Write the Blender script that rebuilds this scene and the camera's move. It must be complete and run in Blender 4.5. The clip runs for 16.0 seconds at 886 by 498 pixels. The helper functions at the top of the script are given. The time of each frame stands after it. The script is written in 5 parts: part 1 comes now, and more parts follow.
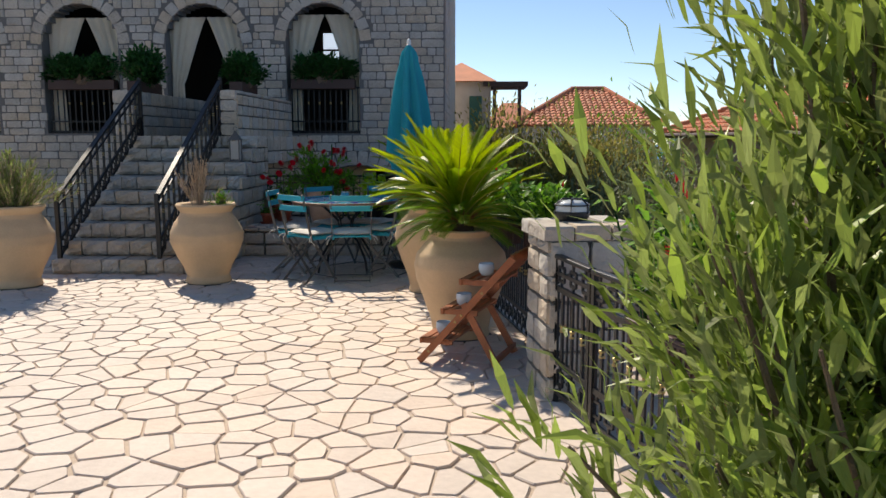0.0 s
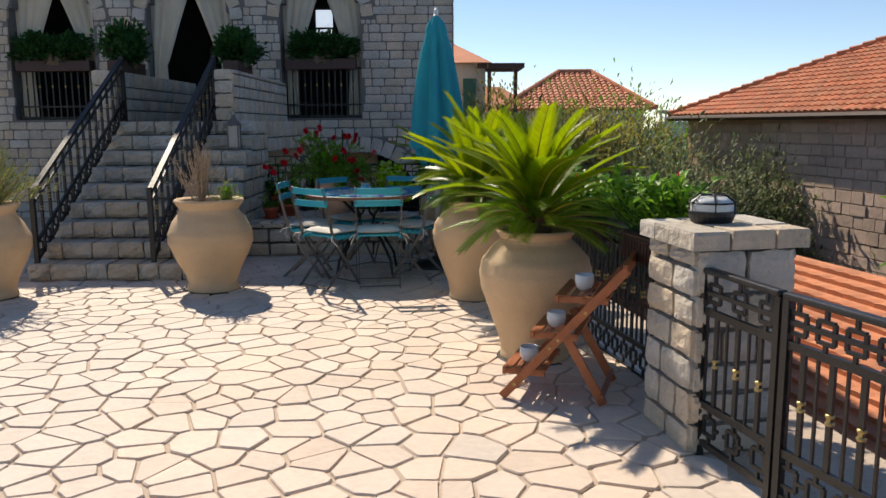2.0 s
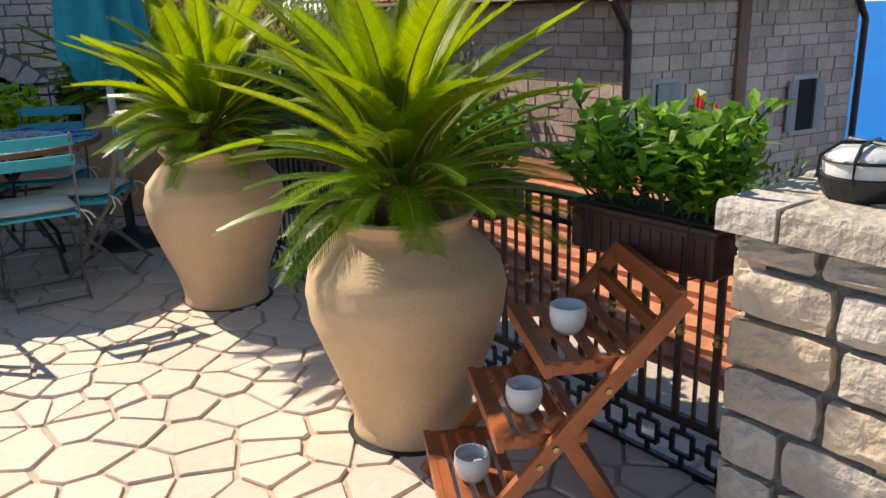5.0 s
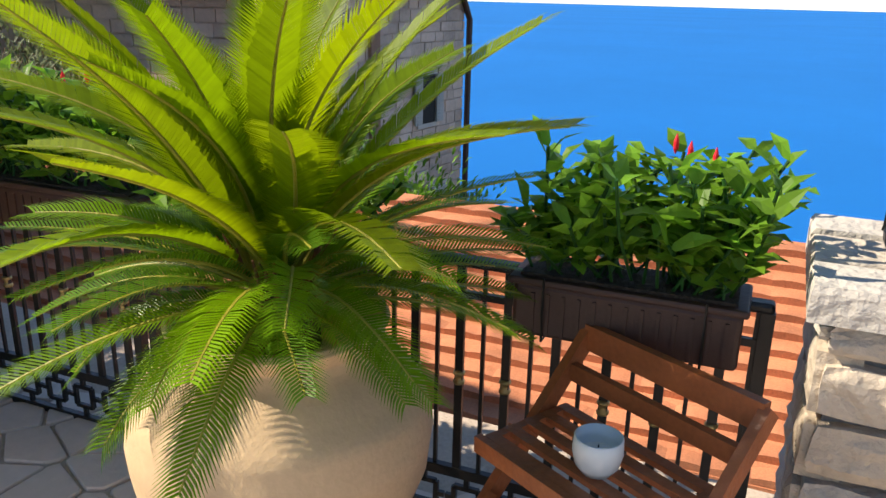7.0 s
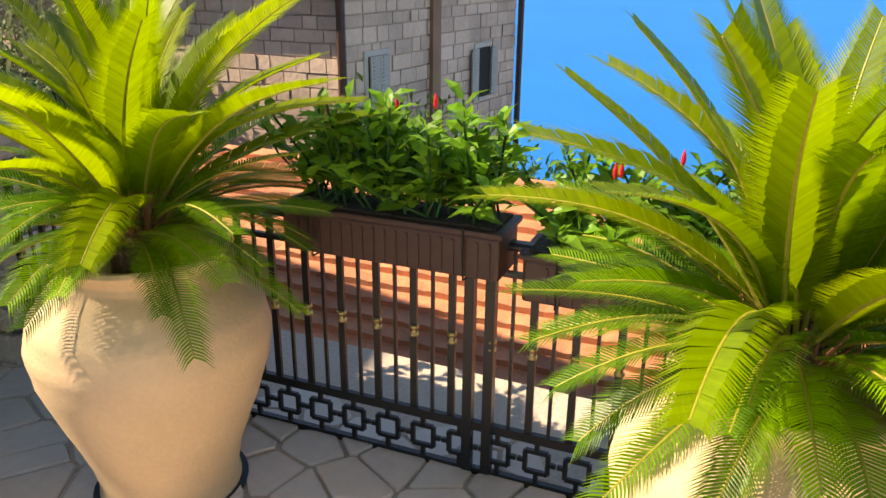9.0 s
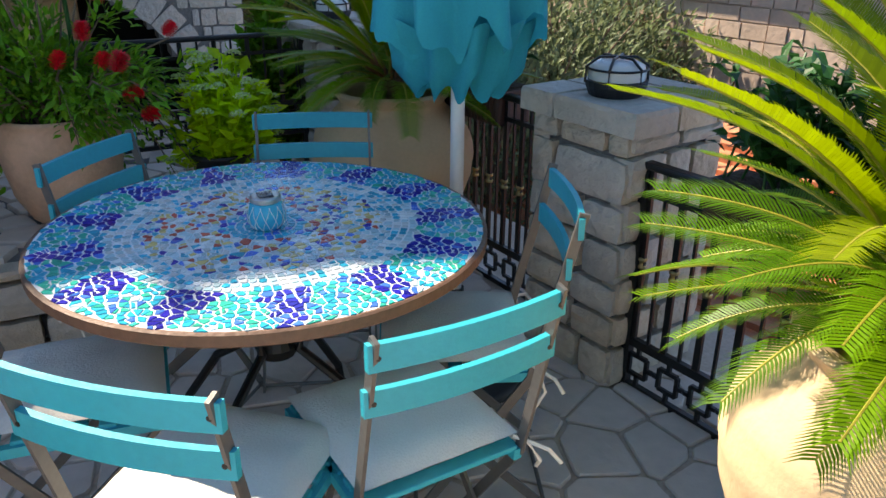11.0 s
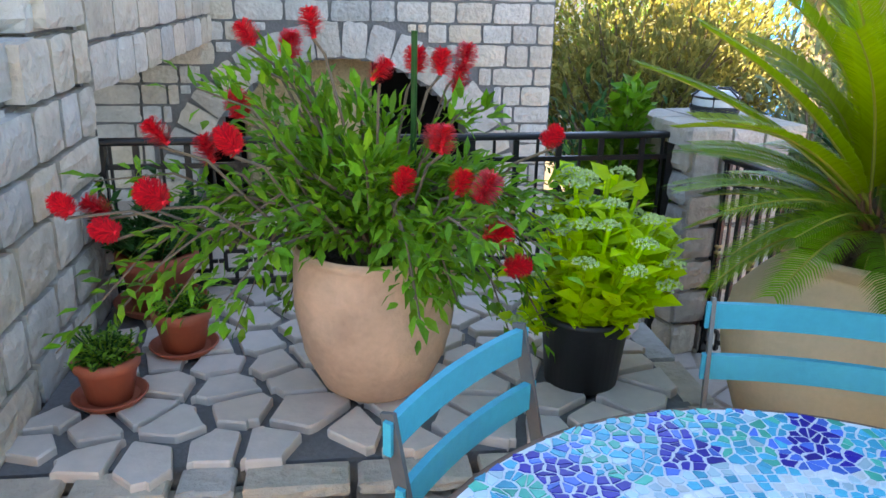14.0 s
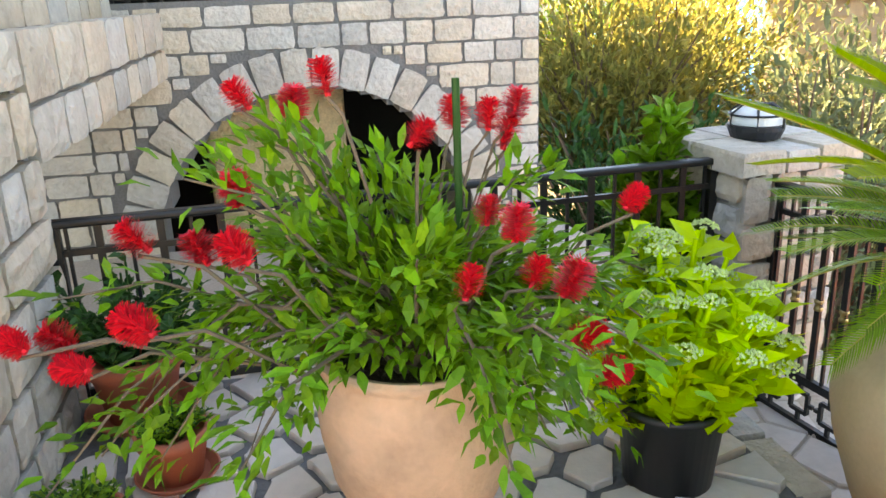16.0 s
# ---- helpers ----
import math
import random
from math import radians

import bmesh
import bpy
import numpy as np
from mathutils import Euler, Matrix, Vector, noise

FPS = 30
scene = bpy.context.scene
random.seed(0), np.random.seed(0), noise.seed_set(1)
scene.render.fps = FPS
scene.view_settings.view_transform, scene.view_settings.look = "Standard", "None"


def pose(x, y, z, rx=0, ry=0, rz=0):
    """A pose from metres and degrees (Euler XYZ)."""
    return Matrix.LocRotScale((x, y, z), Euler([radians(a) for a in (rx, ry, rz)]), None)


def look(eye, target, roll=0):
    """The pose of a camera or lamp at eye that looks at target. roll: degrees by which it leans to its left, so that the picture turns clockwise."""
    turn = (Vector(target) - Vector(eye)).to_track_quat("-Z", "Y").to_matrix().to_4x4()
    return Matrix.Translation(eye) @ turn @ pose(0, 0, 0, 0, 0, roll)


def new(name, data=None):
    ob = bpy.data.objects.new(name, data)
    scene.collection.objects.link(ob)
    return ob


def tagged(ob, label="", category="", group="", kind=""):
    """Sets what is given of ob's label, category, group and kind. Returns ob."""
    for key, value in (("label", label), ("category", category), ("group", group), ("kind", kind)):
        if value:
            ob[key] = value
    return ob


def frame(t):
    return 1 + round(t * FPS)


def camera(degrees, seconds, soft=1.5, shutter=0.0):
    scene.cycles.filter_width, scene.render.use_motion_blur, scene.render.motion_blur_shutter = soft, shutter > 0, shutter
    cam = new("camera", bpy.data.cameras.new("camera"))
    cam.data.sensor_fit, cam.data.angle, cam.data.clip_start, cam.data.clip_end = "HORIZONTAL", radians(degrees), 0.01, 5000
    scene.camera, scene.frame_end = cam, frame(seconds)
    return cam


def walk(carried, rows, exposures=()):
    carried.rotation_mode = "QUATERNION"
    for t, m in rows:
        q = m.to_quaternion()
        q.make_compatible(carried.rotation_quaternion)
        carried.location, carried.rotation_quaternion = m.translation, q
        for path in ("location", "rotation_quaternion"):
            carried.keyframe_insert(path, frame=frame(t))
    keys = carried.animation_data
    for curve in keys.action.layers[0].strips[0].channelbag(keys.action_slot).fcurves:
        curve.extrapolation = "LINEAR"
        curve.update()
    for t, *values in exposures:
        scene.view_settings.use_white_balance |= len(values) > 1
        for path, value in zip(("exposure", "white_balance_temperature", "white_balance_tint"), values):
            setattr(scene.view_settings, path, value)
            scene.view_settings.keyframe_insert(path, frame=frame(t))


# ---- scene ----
cam = camera(59.3, 16.0)
EXPOSURES = [(0, 0.2, 7200, 12), (4.2, 0.35, 7500, 13), (6.3, 0.7, 7200, 12), (7.5, 0.7, 7500, 12), (9, 1.2, 8600, 13), (10.2, 1.2, 8200, 12), (12.3, 1.85, 6900, 9), (13.5, 2.6, 7800, 12), (15, 3.2, 10500, 15), (16, 3.35, 12000, 16)]
PATH = [
    (0, (1.538, 1.835, 1.391), (1.464, 3.814, 1.112), 0.0),
    (0.5, (1.298, 1.935, 1.423), (1.2, 3.916, 1.164), -1.2),
    (1, (1.169, 2.113, 1.405), (1.119, 4.094, 1.136), -0.8),
    (1.5, (1.061, 2.434, 1.406), (1.045, 4.413, 1.114), -0.3),
    (2, (0.93, 2.784, 1.373), (0.925, 4.759, 1.058), -0.4),
    (2.5, (0.809, 3.196, 1.391), (0.948, 5.17, 1.1), -1.1),
    (3, (0.76, 3.709, 1.431), (1.129, 5.65, 1.124), -1.0),
    (3.5, (0.706, 4.078, 1.458), (1.193, 5.979, 1.072), -1.4),
    (4, (0.623, 4.43, 1.459), (1.222, 6.281, 0.993), -2.1),
    (4.2, (0.601, 4.56, 1.443), (1.249, 6.387, 0.952), -1.9),
    (6.3, (0.386, 5.809, 1.335), (1.678, 7.179, 0.661), -0.1),
    (6.5, (0.394, 5.913, 1.355), (1.783, 7.196, 0.704), 0.6),
    (7, (0.386, 6.159, 1.413), (1.972, 7.208, 0.794), 1.3),
    (7.5, (0.332, 6.392, 1.439), (1.948, 7.411, 0.848), 1.6),
    (8, (0.174, 6.594, 1.486), (1.758, 7.654, 0.882), 1.1),
    (8.5, (0.04, 6.844, 1.553), (1.615, 7.874, 0.877), 0.8),
    (9, (-0.054, 7.108, 1.541), (1.51, 8.137, 0.837), 0.6),
    (9.5, (-0.18, 7.351, 1.557), (1.322, 8.47, 0.855), 0.5),
    (10, (-0.138, 7.675, 1.523), (1.191, 8.995, 0.822), -0.1),
    (10.2, (-0.131, 7.788, 1.535), (1.088, 9.2, 0.814), 0.1),
    (12.3, (-0.192, 8.669, 1.389), (0.085, 10.477, 0.58), 2.0),
    (12.5, (-0.198, 8.757, 1.39), (0.063, 10.572, 0.59), 2.4),
    (13, (-0.274, 9.0, 1.413), (-0.031, 10.847, 0.685), 1.6),
    (13.5, (-0.342, 9.219, 1.433), (-0.08, 11.085, 0.765), 0.7),
    (14, (-0.369, 9.456, 1.436), (-0.12, 11.334, 0.795), 1.3),
    (14.5, (-0.395, 9.62, 1.446), (-0.17, 11.505, 0.813), 0.7),
    (15, (-0.451, 9.784, 1.472), (-0.213, 11.671, 0.854), -0.9),
    (15.5, (-0.506, 9.894, 1.486), (-0.222, 11.777, 0.877), -1.7),
    (16, (-0.504, 9.936, 1.487), (-0.157, 11.804, 0.861), -2.1),
]
walk(cam, [(t, look(eye, target, roll)) for t, eye, target, roll in PATH], EXPOSURES)

# ---- world, sun ----
SUN = Vector((-0.52, 1.0, 1.07)).normalized()
world = bpy.data.worlds.new("sky")
scene.world = world
world.use_nodes = True
wn = world.node_tree
sky = wn.nodes.new("ShaderNodeTexSky")
sky.sky_type = "NISHITA"
sky.sun_disc = False
sky.sun_elevation = math.asin(SUN.z)
sky.sun_rotation = math.atan2(SUN.x, SUN.y)
sky.air_density, sky.dust_density, sky.ozone_density = 0.75, 0.0, 4.0
wn.nodes["Background"].inputs["Strength"].default_value = 0.125
wn.links.new(sky.outputs[0], wn.nodes["Background"].inputs["Color"])
sun_data = bpy.data.lights.new("sun", "SUN")
sun_data.energy, sun_data.angle, sun_data.color = 5.0, radians(0.5), (1.0, 0.94, 0.84)
sun = new("sun", sun_data)
sun.matrix_world = look(SUN * 40, (0, 0, 0))

# ---- materials ----


def material(name, colour, rough=0.7, metal=0.0, grain=8.0, vary=0.25, stain=0.15, bump=0.2, island=0.0, obj=0.0, fine=60.0, tint=None, through_light=0.0):
    """A procedural surface: base colour with stains (large), grain (small), a tone for each piece, and fine relief."""
    m = bpy.data.materials.new(name)
    m.use_nodes = True
    nt, b = m.node_tree, m.node_tree.nodes["Principled BSDF"]
    N, L = nt.nodes.new, nt.links.new
    geo, oi = N("ShaderNodeNewGeometry"), N("ShaderNodeObjectInfo")
    n1, n2 = N("ShaderNodeTexNoise"), N("ShaderNodeTexNoise")
    n1.inputs["Scale"].default_value, n1.inputs["Detail"].default_value = grain * 0.3, 4
    n2.inputs["Scale"].default_value, n2.inputs["Detail"].default_value = fine, 5
    L(geo.outputs["Position"], n1.inputs["Vector"])
    L(geo.outputs["Position"], n2.inputs["Vector"])
    val = N("ShaderNodeMath")
    val.operation = "MULTIPLY_ADD"
    val.inputs[1].default_value, val.inputs[2].default_value = vary * 2, 1 - vary
    L(n2.outputs["Fac"], val.inputs[0])
    v2 = N("ShaderNodeMath")
    v2.operation = "MULTIPLY_ADD"
    v2.inputs[1].default_value, v2.inputs[2].default_value = stain * 3, -stain * 1.5
    L(n1.outputs["Fac"], v2.inputs[0])
    add = N("ShaderNodeMath")
    L(val.outputs[0], add.inputs[0])
    L(v2.outputs[0], add.inputs[1])
    last = add
    for amount, out in ((island, geo.outputs["Random Per Island"]), (obj, oi.outputs["Random"])):
        if amount:
            v3, a3 = N("ShaderNodeMath"), N("ShaderNodeMath")
            v3.operation = "MULTIPLY_ADD"
            v3.inputs[1].default_value, v3.inputs[2].default_value = amount * 2, -amount
            L(out, v3.inputs[0])
            L(v3.outputs[0], a3.inputs[0])
            L(last.outputs[0], a3.inputs[1])
            last = a3
    hsv = N("ShaderNodeHueSaturation")
    hsv.inputs["Color"].default_value = (*colour, 1)
    L(last.outputs[0], hsv.inputs["Value"])
    col = hsv.outputs[0]
    if tint:
        mix, r = N("ShaderNodeMix"), N("ShaderNodeMapRange")
        mix.data_type = "RGBA"
        src = oi.outputs["Random"] if obj else geo.outputs["Random Per Island"]
        wave = N("ShaderNodeMath")
        wave.operation = "PINGPONG"
        wave.inputs[1].default_value = 0.23
        L(src, wave.inputs[0])
        r.inputs["From Max"].default_value = 0.23
        r.inputs["To Max"].default_value = 0.8
        L(wave.outputs[0], r.inputs["Value"])
        L(r.outputs[0], mix.inputs["Factor"])
        hs2 = N("ShaderNodeHueSaturation")
        hs2.inputs["Color"].default_value = (*tint, 1)
        L(last.outputs[0], hs2.inputs["Value"])
        L(col, mix.inputs[6])
        L(hs2.outputs[0], mix.inputs[7])
        col = mix.outputs[2]
    L(col, b.inputs["Base Color"])
    b.inputs["Roughness"].default_value, b.inputs["Metallic"].default_value = rough, metal
    if bump:
        bp, sm = N("ShaderNodeBump"), N("ShaderNodeMath")
        bp.inputs["Strength"].default_value, bp.inputs["Distance"].default_value = bump, 0.02
        L(n2.outputs["Fac"], sm.inputs[0])
        L(n1.outputs["Fac"], sm.inputs[1])
        L(sm.outputs[0], bp.inputs["Height"])
        L(bp.outputs[0], b.inputs["Normal"])
    if through_light:
        tr, ms = N("ShaderNodeBsdfTranslucent"), N("ShaderNodeMixShader")
        hs3 = N("ShaderNodeHueSaturation")
        hs3.inputs["Value"].default_value = 1.6
        L(col, hs3.inputs["Color"])
        L(hs3.outputs[0], tr.inputs["Color"])
        ms.inputs[0].default_value = through_light
        L(b.outputs[0], ms.inputs[1])
        L(tr.outputs[0], ms.inputs[2])
        L(ms.outputs[0], nt.nodes["Material Output"].inputs["Surface"])
    return m


PAVE = material("paving_stone", (0.66, 0.525, 0.42), 0.75, obj=0.07, island=0.05, vary=0.12, stain=0.12, bump=0.25, grain=6, fine=25, tint=(0.62, 0.54, 0.47))
MORTAR_P = material("paving_mortar", (0.48, 0.385, 0.30), 0.9, vary=0.3, bump=0.3)
STONE = material("limestone", (0.44, 0.415, 0.37), 0.85, obj=0.10, vary=0.22, stain=0.22, bump=0.9, grain=14, fine=30, tint=(0.54, 0.42, 0.29))
STONE_J = material("limestone_joined", (0.44, 0.415, 0.37), 0.85, island=0.10, vary=0.22, stain=0.22, bump=0.9, grain=14, fine=30, tint=(0.54, 0.42, 0.29))
MORTAR = material("wall_mortar", (0.165, 0.155, 0.145), 0.95, vary=0.25, bump=0.4)
TERRA = material("pale_terracotta", (0.57, 0.40, 0.235), 0.8, vary=0.10, stain=0.22, bump=0.12, grain=9, fine=70)
PINKPOT = material("pinkish_clay", (0.60, 0.37, 0.24), 0.85, vary=0.15, stain=0.35, bump=0.25, grain=16, fine=50)
REDPOT = material("red_plastic_clay", (0.42, 0.10, 0.05), 0.6, vary=0.12, bump=0.05)
BLACKPOT = material("black_plastic", (0.012, 0.013, 0.015), 0.45, vary=0.2, bump=0.05)
SOIL = material("soil", (0.045, 0.03, 0.02), 0.95, vary=0.5, bump=1.0)
IRON = material("black_painted_iron", (0.006, 0.006, 0.006), 0.42, vary=0.3, bump=0.1)
BRASS = material("aged_brass", (0.42, 0.31, 0.13), 0.4, 0.8, vary=0.25, bump=0.1)
WOOD = material("varnished_wood", (0.33, 0.095, 0.03), 0.42, vary=0.3, stain=0.3, bump=0.1, grain=30, fine=90)
TEAL = material("turquoise_paint", (0.002, 0.36, 0.45), 0.5, vary=0.12, stain=0.15, bump=0.08)
GREYMETAL = material("grey_painted_steel", (0.13, 0.12, 0.11), 0.45, 0.3, vary=0.2, bump=0.05)
CUSHION = material("cream_cotton", (0.72, 0.68, 0.60), 0.95, vary=0.08, stain=0.08, bump=0.25, fine=200)
CANVAS = material("turquoise_canvas", (0.004, 0.33, 0.40), 0.85, vary=0.1, stain=0.15, bump=0.2, fine=150, through_light=0.25)
CURTAIN = material("cream_curtain", (0.62, 0.56, 0.44), 0.95, vary=0.08, bump=0.2, fine=120, through_light=0.15)
WHITEMETAL = material("white_painted_pole", (0.72, 0.72, 0.70), 0.4, vary=0.06, bump=0.03)
WAX = material("frosted_white_glass", (0.72, 0.74, 0.72), 0.25, vary=0.05, bump=0.02)
# near-black base colour stands in for the shade of unlit rooms
ROOM_SHADE = material("painted_room_shade", (0.02, 0.018, 0.016), 0.9, vary=0.2)
BOX = material("dark_brown_plastic", (0.055, 0.024, 0.016), 0.55, vary=0.2, bump=0.1)
TILE = material("roof_tile", (0.56, 0.17, 0.075), 0.8, island=0.2, vary=0.25, stain=0.2, bump=0.3, tint=(0.50, 0.23, 0.12))
LOWTILE = material("low_roof_tile", (0.50, 0.19, 0.09), 0.8, island=0.15, vary=0.3, stain=0.35, bump=0.3)
PLASTER = material("old_stone_wall", (0.60, 0.45, 0.355), 0.9, island=0.16, vary=0.2, stain=0.3, bump=0.5, grain=3, fine=14)
PLASTER2 = material("pale_render", (0.55, 0.50, 0.44), 0.9, vary=0.15, stain=0.2, bump=0.2)
SHUTTER = material("grey_shutter_paint", (0.42, 0.40, 0.36), 0.6, vary=0.1)
GREENSH = material("green_shutter_paint", (0.03, 0.12, 0.09), 0.6, vary=0.1)
WHITEFLOOR = material("white_lower_terrace", (0.70, 0.68, 0.64), 0.8, vary=0.08, stain=0.15)
FROND = material("young_cycad_leaf", (0.205, 0.26, 0.004), 0.42, obj=0.15, island=0.12, vary=0.15, stain=0.1, bump=0.05, through_light=0.5, tint=(0.115, 0.205, 0.004))
FROND_OLD = material("mature_cycad_leaf", (0.13, 0.25, 0.005), 0.33, obj=0.25, island=0.15, vary=0.2, stain=0.1, bump=0.05, through_light=0.3, tint=(0.05, 0.13, 0.008))
RACHIS = material("cycad_midrib", (0.30, 0.27, 0.03), 0.5, vary=0.2)
TRUNK = material("brown_bark", (0.11, 0.06, 0.035), 0.95, vary=0.4, bump=1.0)
STALK = material("red_brown_leaf_base", (0.26, 0.10, 0.045), 0.7, vary=0.3, bump=0.3)
TWIG = material("grey_twig", (0.16, 0.11, 0.07), 0.9, vary=0.3, bump=0.5)
LEAF_A = material("fresh_green_leaf", (0.11, 0.25, 0.02), 0.4, island=0.35, vary=0.15, bump=0.03, through_light=0.35, tint=(0.13, 0.25, 0.02))
LEAF_D = material("dark_green_leaf", (0.022, 0.085, 0.018), 0.45, island=0.35, vary=0.15, bump=0.03, through_light=0.25)
LEAF_BB = material("bottlebrush_leaf", (0.085, 0.25, 0.012), 0.45, island=0.4, vary=0.15, bump=0.03, through_light=0.3, tint=(0.15, 0.27, 0.012))
LEAF_S = material("sedum_leaf", (0.46, 0.64, 0.012), 0.5, island=0.25, vary=0.12, bump=0.03, through_light=0.35)
SEDFLOWER = material("sedum_flower", (0.45, 0.56, 0.20), 0.8, island=0.2, vary=0.2)
LEAF_O = material("olive_leaf", (0.13, 0.16, 0.075), 0.55, island=0.4, vary=0.15, bump=0.03, through_light=0.25)
LEAF_Y = material("dry_yellow_green_leaf", (0.27, 0.23, 0.06), 0.6, island=0.4, vary=0.15, bump=0.03, through_light=0.3, tint=(0.15, 0.17, 0.04))
LEAF_W = material("long_grey_green_leaf", (0.20, 0.28, 0.04), 0.4, island=0.35, vary=0.15, bump=0.03, through_light=0.35, tint=(0.20, 0.23, 0.10))
LAV = material("grey_green_lavender", (0.20, 0.24, 0.07), 0.7, island=0.35, vary=0.2, through_light=0.2)
DRY = material("dry_stalks", (0.40, 0.30, 0.20), 0.8, island=0.3, vary=0.2)
REDFL = material("red_bristles", (0.75, 0.015, 0.035), 0.6, island=0.3, vary=0.15, bump=0.0, through_light=0.2)
for leafy in (FROND, FROND_OLD, LEAF_A, LEAF_D, LEAF_BB, LEAF_S, LEAF_O, LEAF_Y, LEAF_W):
    leafy.node_tree.nodes["Principled BSDF"].inputs["Specular IOR Level"].default_value = 0.22
GROUT = material("white_grout", (0.72, 0.74, 0.74), 0.6, vary=0.06, bump=0.05)
MOS = {k: material("mosaic_" + k, c, 0.18, island=0.25, vary=0.05, stain=0.02, bump=0.0) for k, c in (
    ("navy", (0.02, 0.015, 0.30)), ("blue", (0.05, 0.17, 0.60)), ("aqua", (0.012, 0.40, 0.56)), ("green", (0.02, 0.45, 0.33)),
    ("pale", (0.45, 0.62, 0.66)), ("yellow", (0.70, 0.52, 0.20)), ("red", (0.55, 0.09, 0.06)), ("white", (0.70, 0.72, 0.70)))}
GROUND = material("dry_ground", (0.16, 0.12, 0.07), 0.95, vary=0.3, stain=0.4, bump=0.5)
SEA = material("sea_water", (0.001, 0.145, 0.47), 0.6, vary=0.06, stain=0.10, bump=0.0, grain=0.02, fine=0.05)
SEA.node_tree.nodes["Principled BSDF"].inputs["Specular IOR Level"].default_value = 0.12
GLASS = material("ribbed_white_glass", (0.62, 0.64, 0.62), 0.15, vary=0.05)

# ---- mesh helpers ----


class Acc:
    """Collects faces of one mesh."""

    def __init__(self):
        self.v, self.f = [], []

    def put(self, verts, faces, m=None):
        k = len(self.v)
        self.v += [tuple(m @ Vector(p)) for p in verts] if m else [tuple(p) for p in verts]
        self.f += [[k + i for i in f] for f in faces]
        return self

    def box(self, c, s, m=None, ch=0.0):
        x, y, z = (a / 2 for a in s)
        t = Matrix.Translation(c)
        t = m @ t if m else t
        if ch <= 0:
            vs = [(a * x, b * y, d * z) for d in (-1, 1) for a, b in ((-1, -1), (1, -1), (1, 1), (-1, 1))]
            return self.put(vs, [(3, 2, 1, 0), (4, 5, 6, 7), (0, 1, 5, 4), (1, 2, 6, 5), (2, 3, 7, 6), (3, 0, 4, 7)], t)
        bm = bmesh.new()
        bmesh.ops.create_cube(bm, size=1)
        bmesh.ops.scale(bm, vec=s, verts=bm.verts)
        bmesh.ops.bevel(bm, geom=bm.edges[:], offset=min(ch, min(s) * 0.4), segments=2, affect="EDGES", profile=0.5)
        self.put([v.co[:] for v in bm.verts], [[v.index for v in f.verts] for f in bm.faces], t)
        bm.free()
        return self

    def tube(self, pts, r, n=8, m=None, taper=1.0):
        pts = [Vector(p) for p in pts]
        vs, fs = [], []
        for i, p in enumerate(pts):
            d = (pts[min(i + 1, len(pts) - 1)] - pts[max(i - 1, 0)]).normalized()
            a = d.cross(Vector((0, 0, 1)) if abs(d.z) < 0.9 else Vector((1, 0, 0))).normalized()
            b = d.cross(a)
            q = r * (1 + (taper - 1) * i / max(len(pts) - 1, 1))
            vs += [p + (a * math.cos(2 * math.pi * k / n) + b * math.sin(2 * math.pi * k / n)) * q for k in range(n)]
        for i in range(len(pts) - 1):
            fs += [(i * n + k, i * n + (k + 1) % n, (i + 1) * n + (k + 1) % n, (i + 1) * n + k) for k in range(n)]
        fs += [list(range(n))[::-1], [(len(pts) - 1) * n + k for k in range(n)]]
        return self.put(vs, fs, m)

    def lathe(self, prof, n=40, m=None, wob=0.0):
        vs, fs = [], []
        for j, (r, z) in enumerate(prof):
            for k in range(n):
                a = 2 * math.pi * k / n
                q = r * (1 + wob * math.sin(3 * a + j) * 0.5 + wob * math.sin(7 * a + 2 * j) * 0.3)
                vs.append((q * math.cos(a), q * math.sin(a), z))
        for j in range(len(prof) - 1):
            fs += [(j * n + k, j * n + (k + 1) % n, (j + 1) * n + (k + 1) % n, (j + 1) * n + k) for k in range(n)]
        return self.put(vs, fs, m)

    def bar(self, a, b, w, h, m=None):
        """A flat or square bar from a to b."""
        a, b = Vector(a), Vector(b)
        d = b - a
        q = d.to_track_quat("X", "Z").to_matrix().to_4x4()
        t = Matrix.Translation((a + b) / 2) @ q
        return self.box((0, 0, 0), (d.length, w, h), (m @ t) if m else t)


def mesh_of(name, acc, mat, smooth=False):
    me = bpy.data.meshes.new(name)
    me.from_pydata(acc.v, [], acc.f)
    me.materials.append(mat)
    if smooth:
        me.polygons.foreach_set("use_smooth", [True] * len(me.polygons))
    me.update()
    return me


def part(name, acc, mat, parent=None, label="", smooth=False, kind="", at=None):
    ob = new(name, acc if isinstance(acc, bpy.types.Mesh) else mesh_of(name, acc, mat, smooth))
    ob.parent = parent
    if at:
        ob.matrix_basis = at
    return tagged(ob, label=label, kind=kind)


def thing(name, label, category, m=None, group="", kind=""):
    ob = new(name)
    if m:
        ob.matrix_basis = m
    return tagged(ob, label, category, group, kind)


def solid(name, label, category, acc, mat, smooth=False, kind="", group=""):
    return tagged(new(name, mesh_of(name, acc, mat, smooth)), label, category, group, kind)


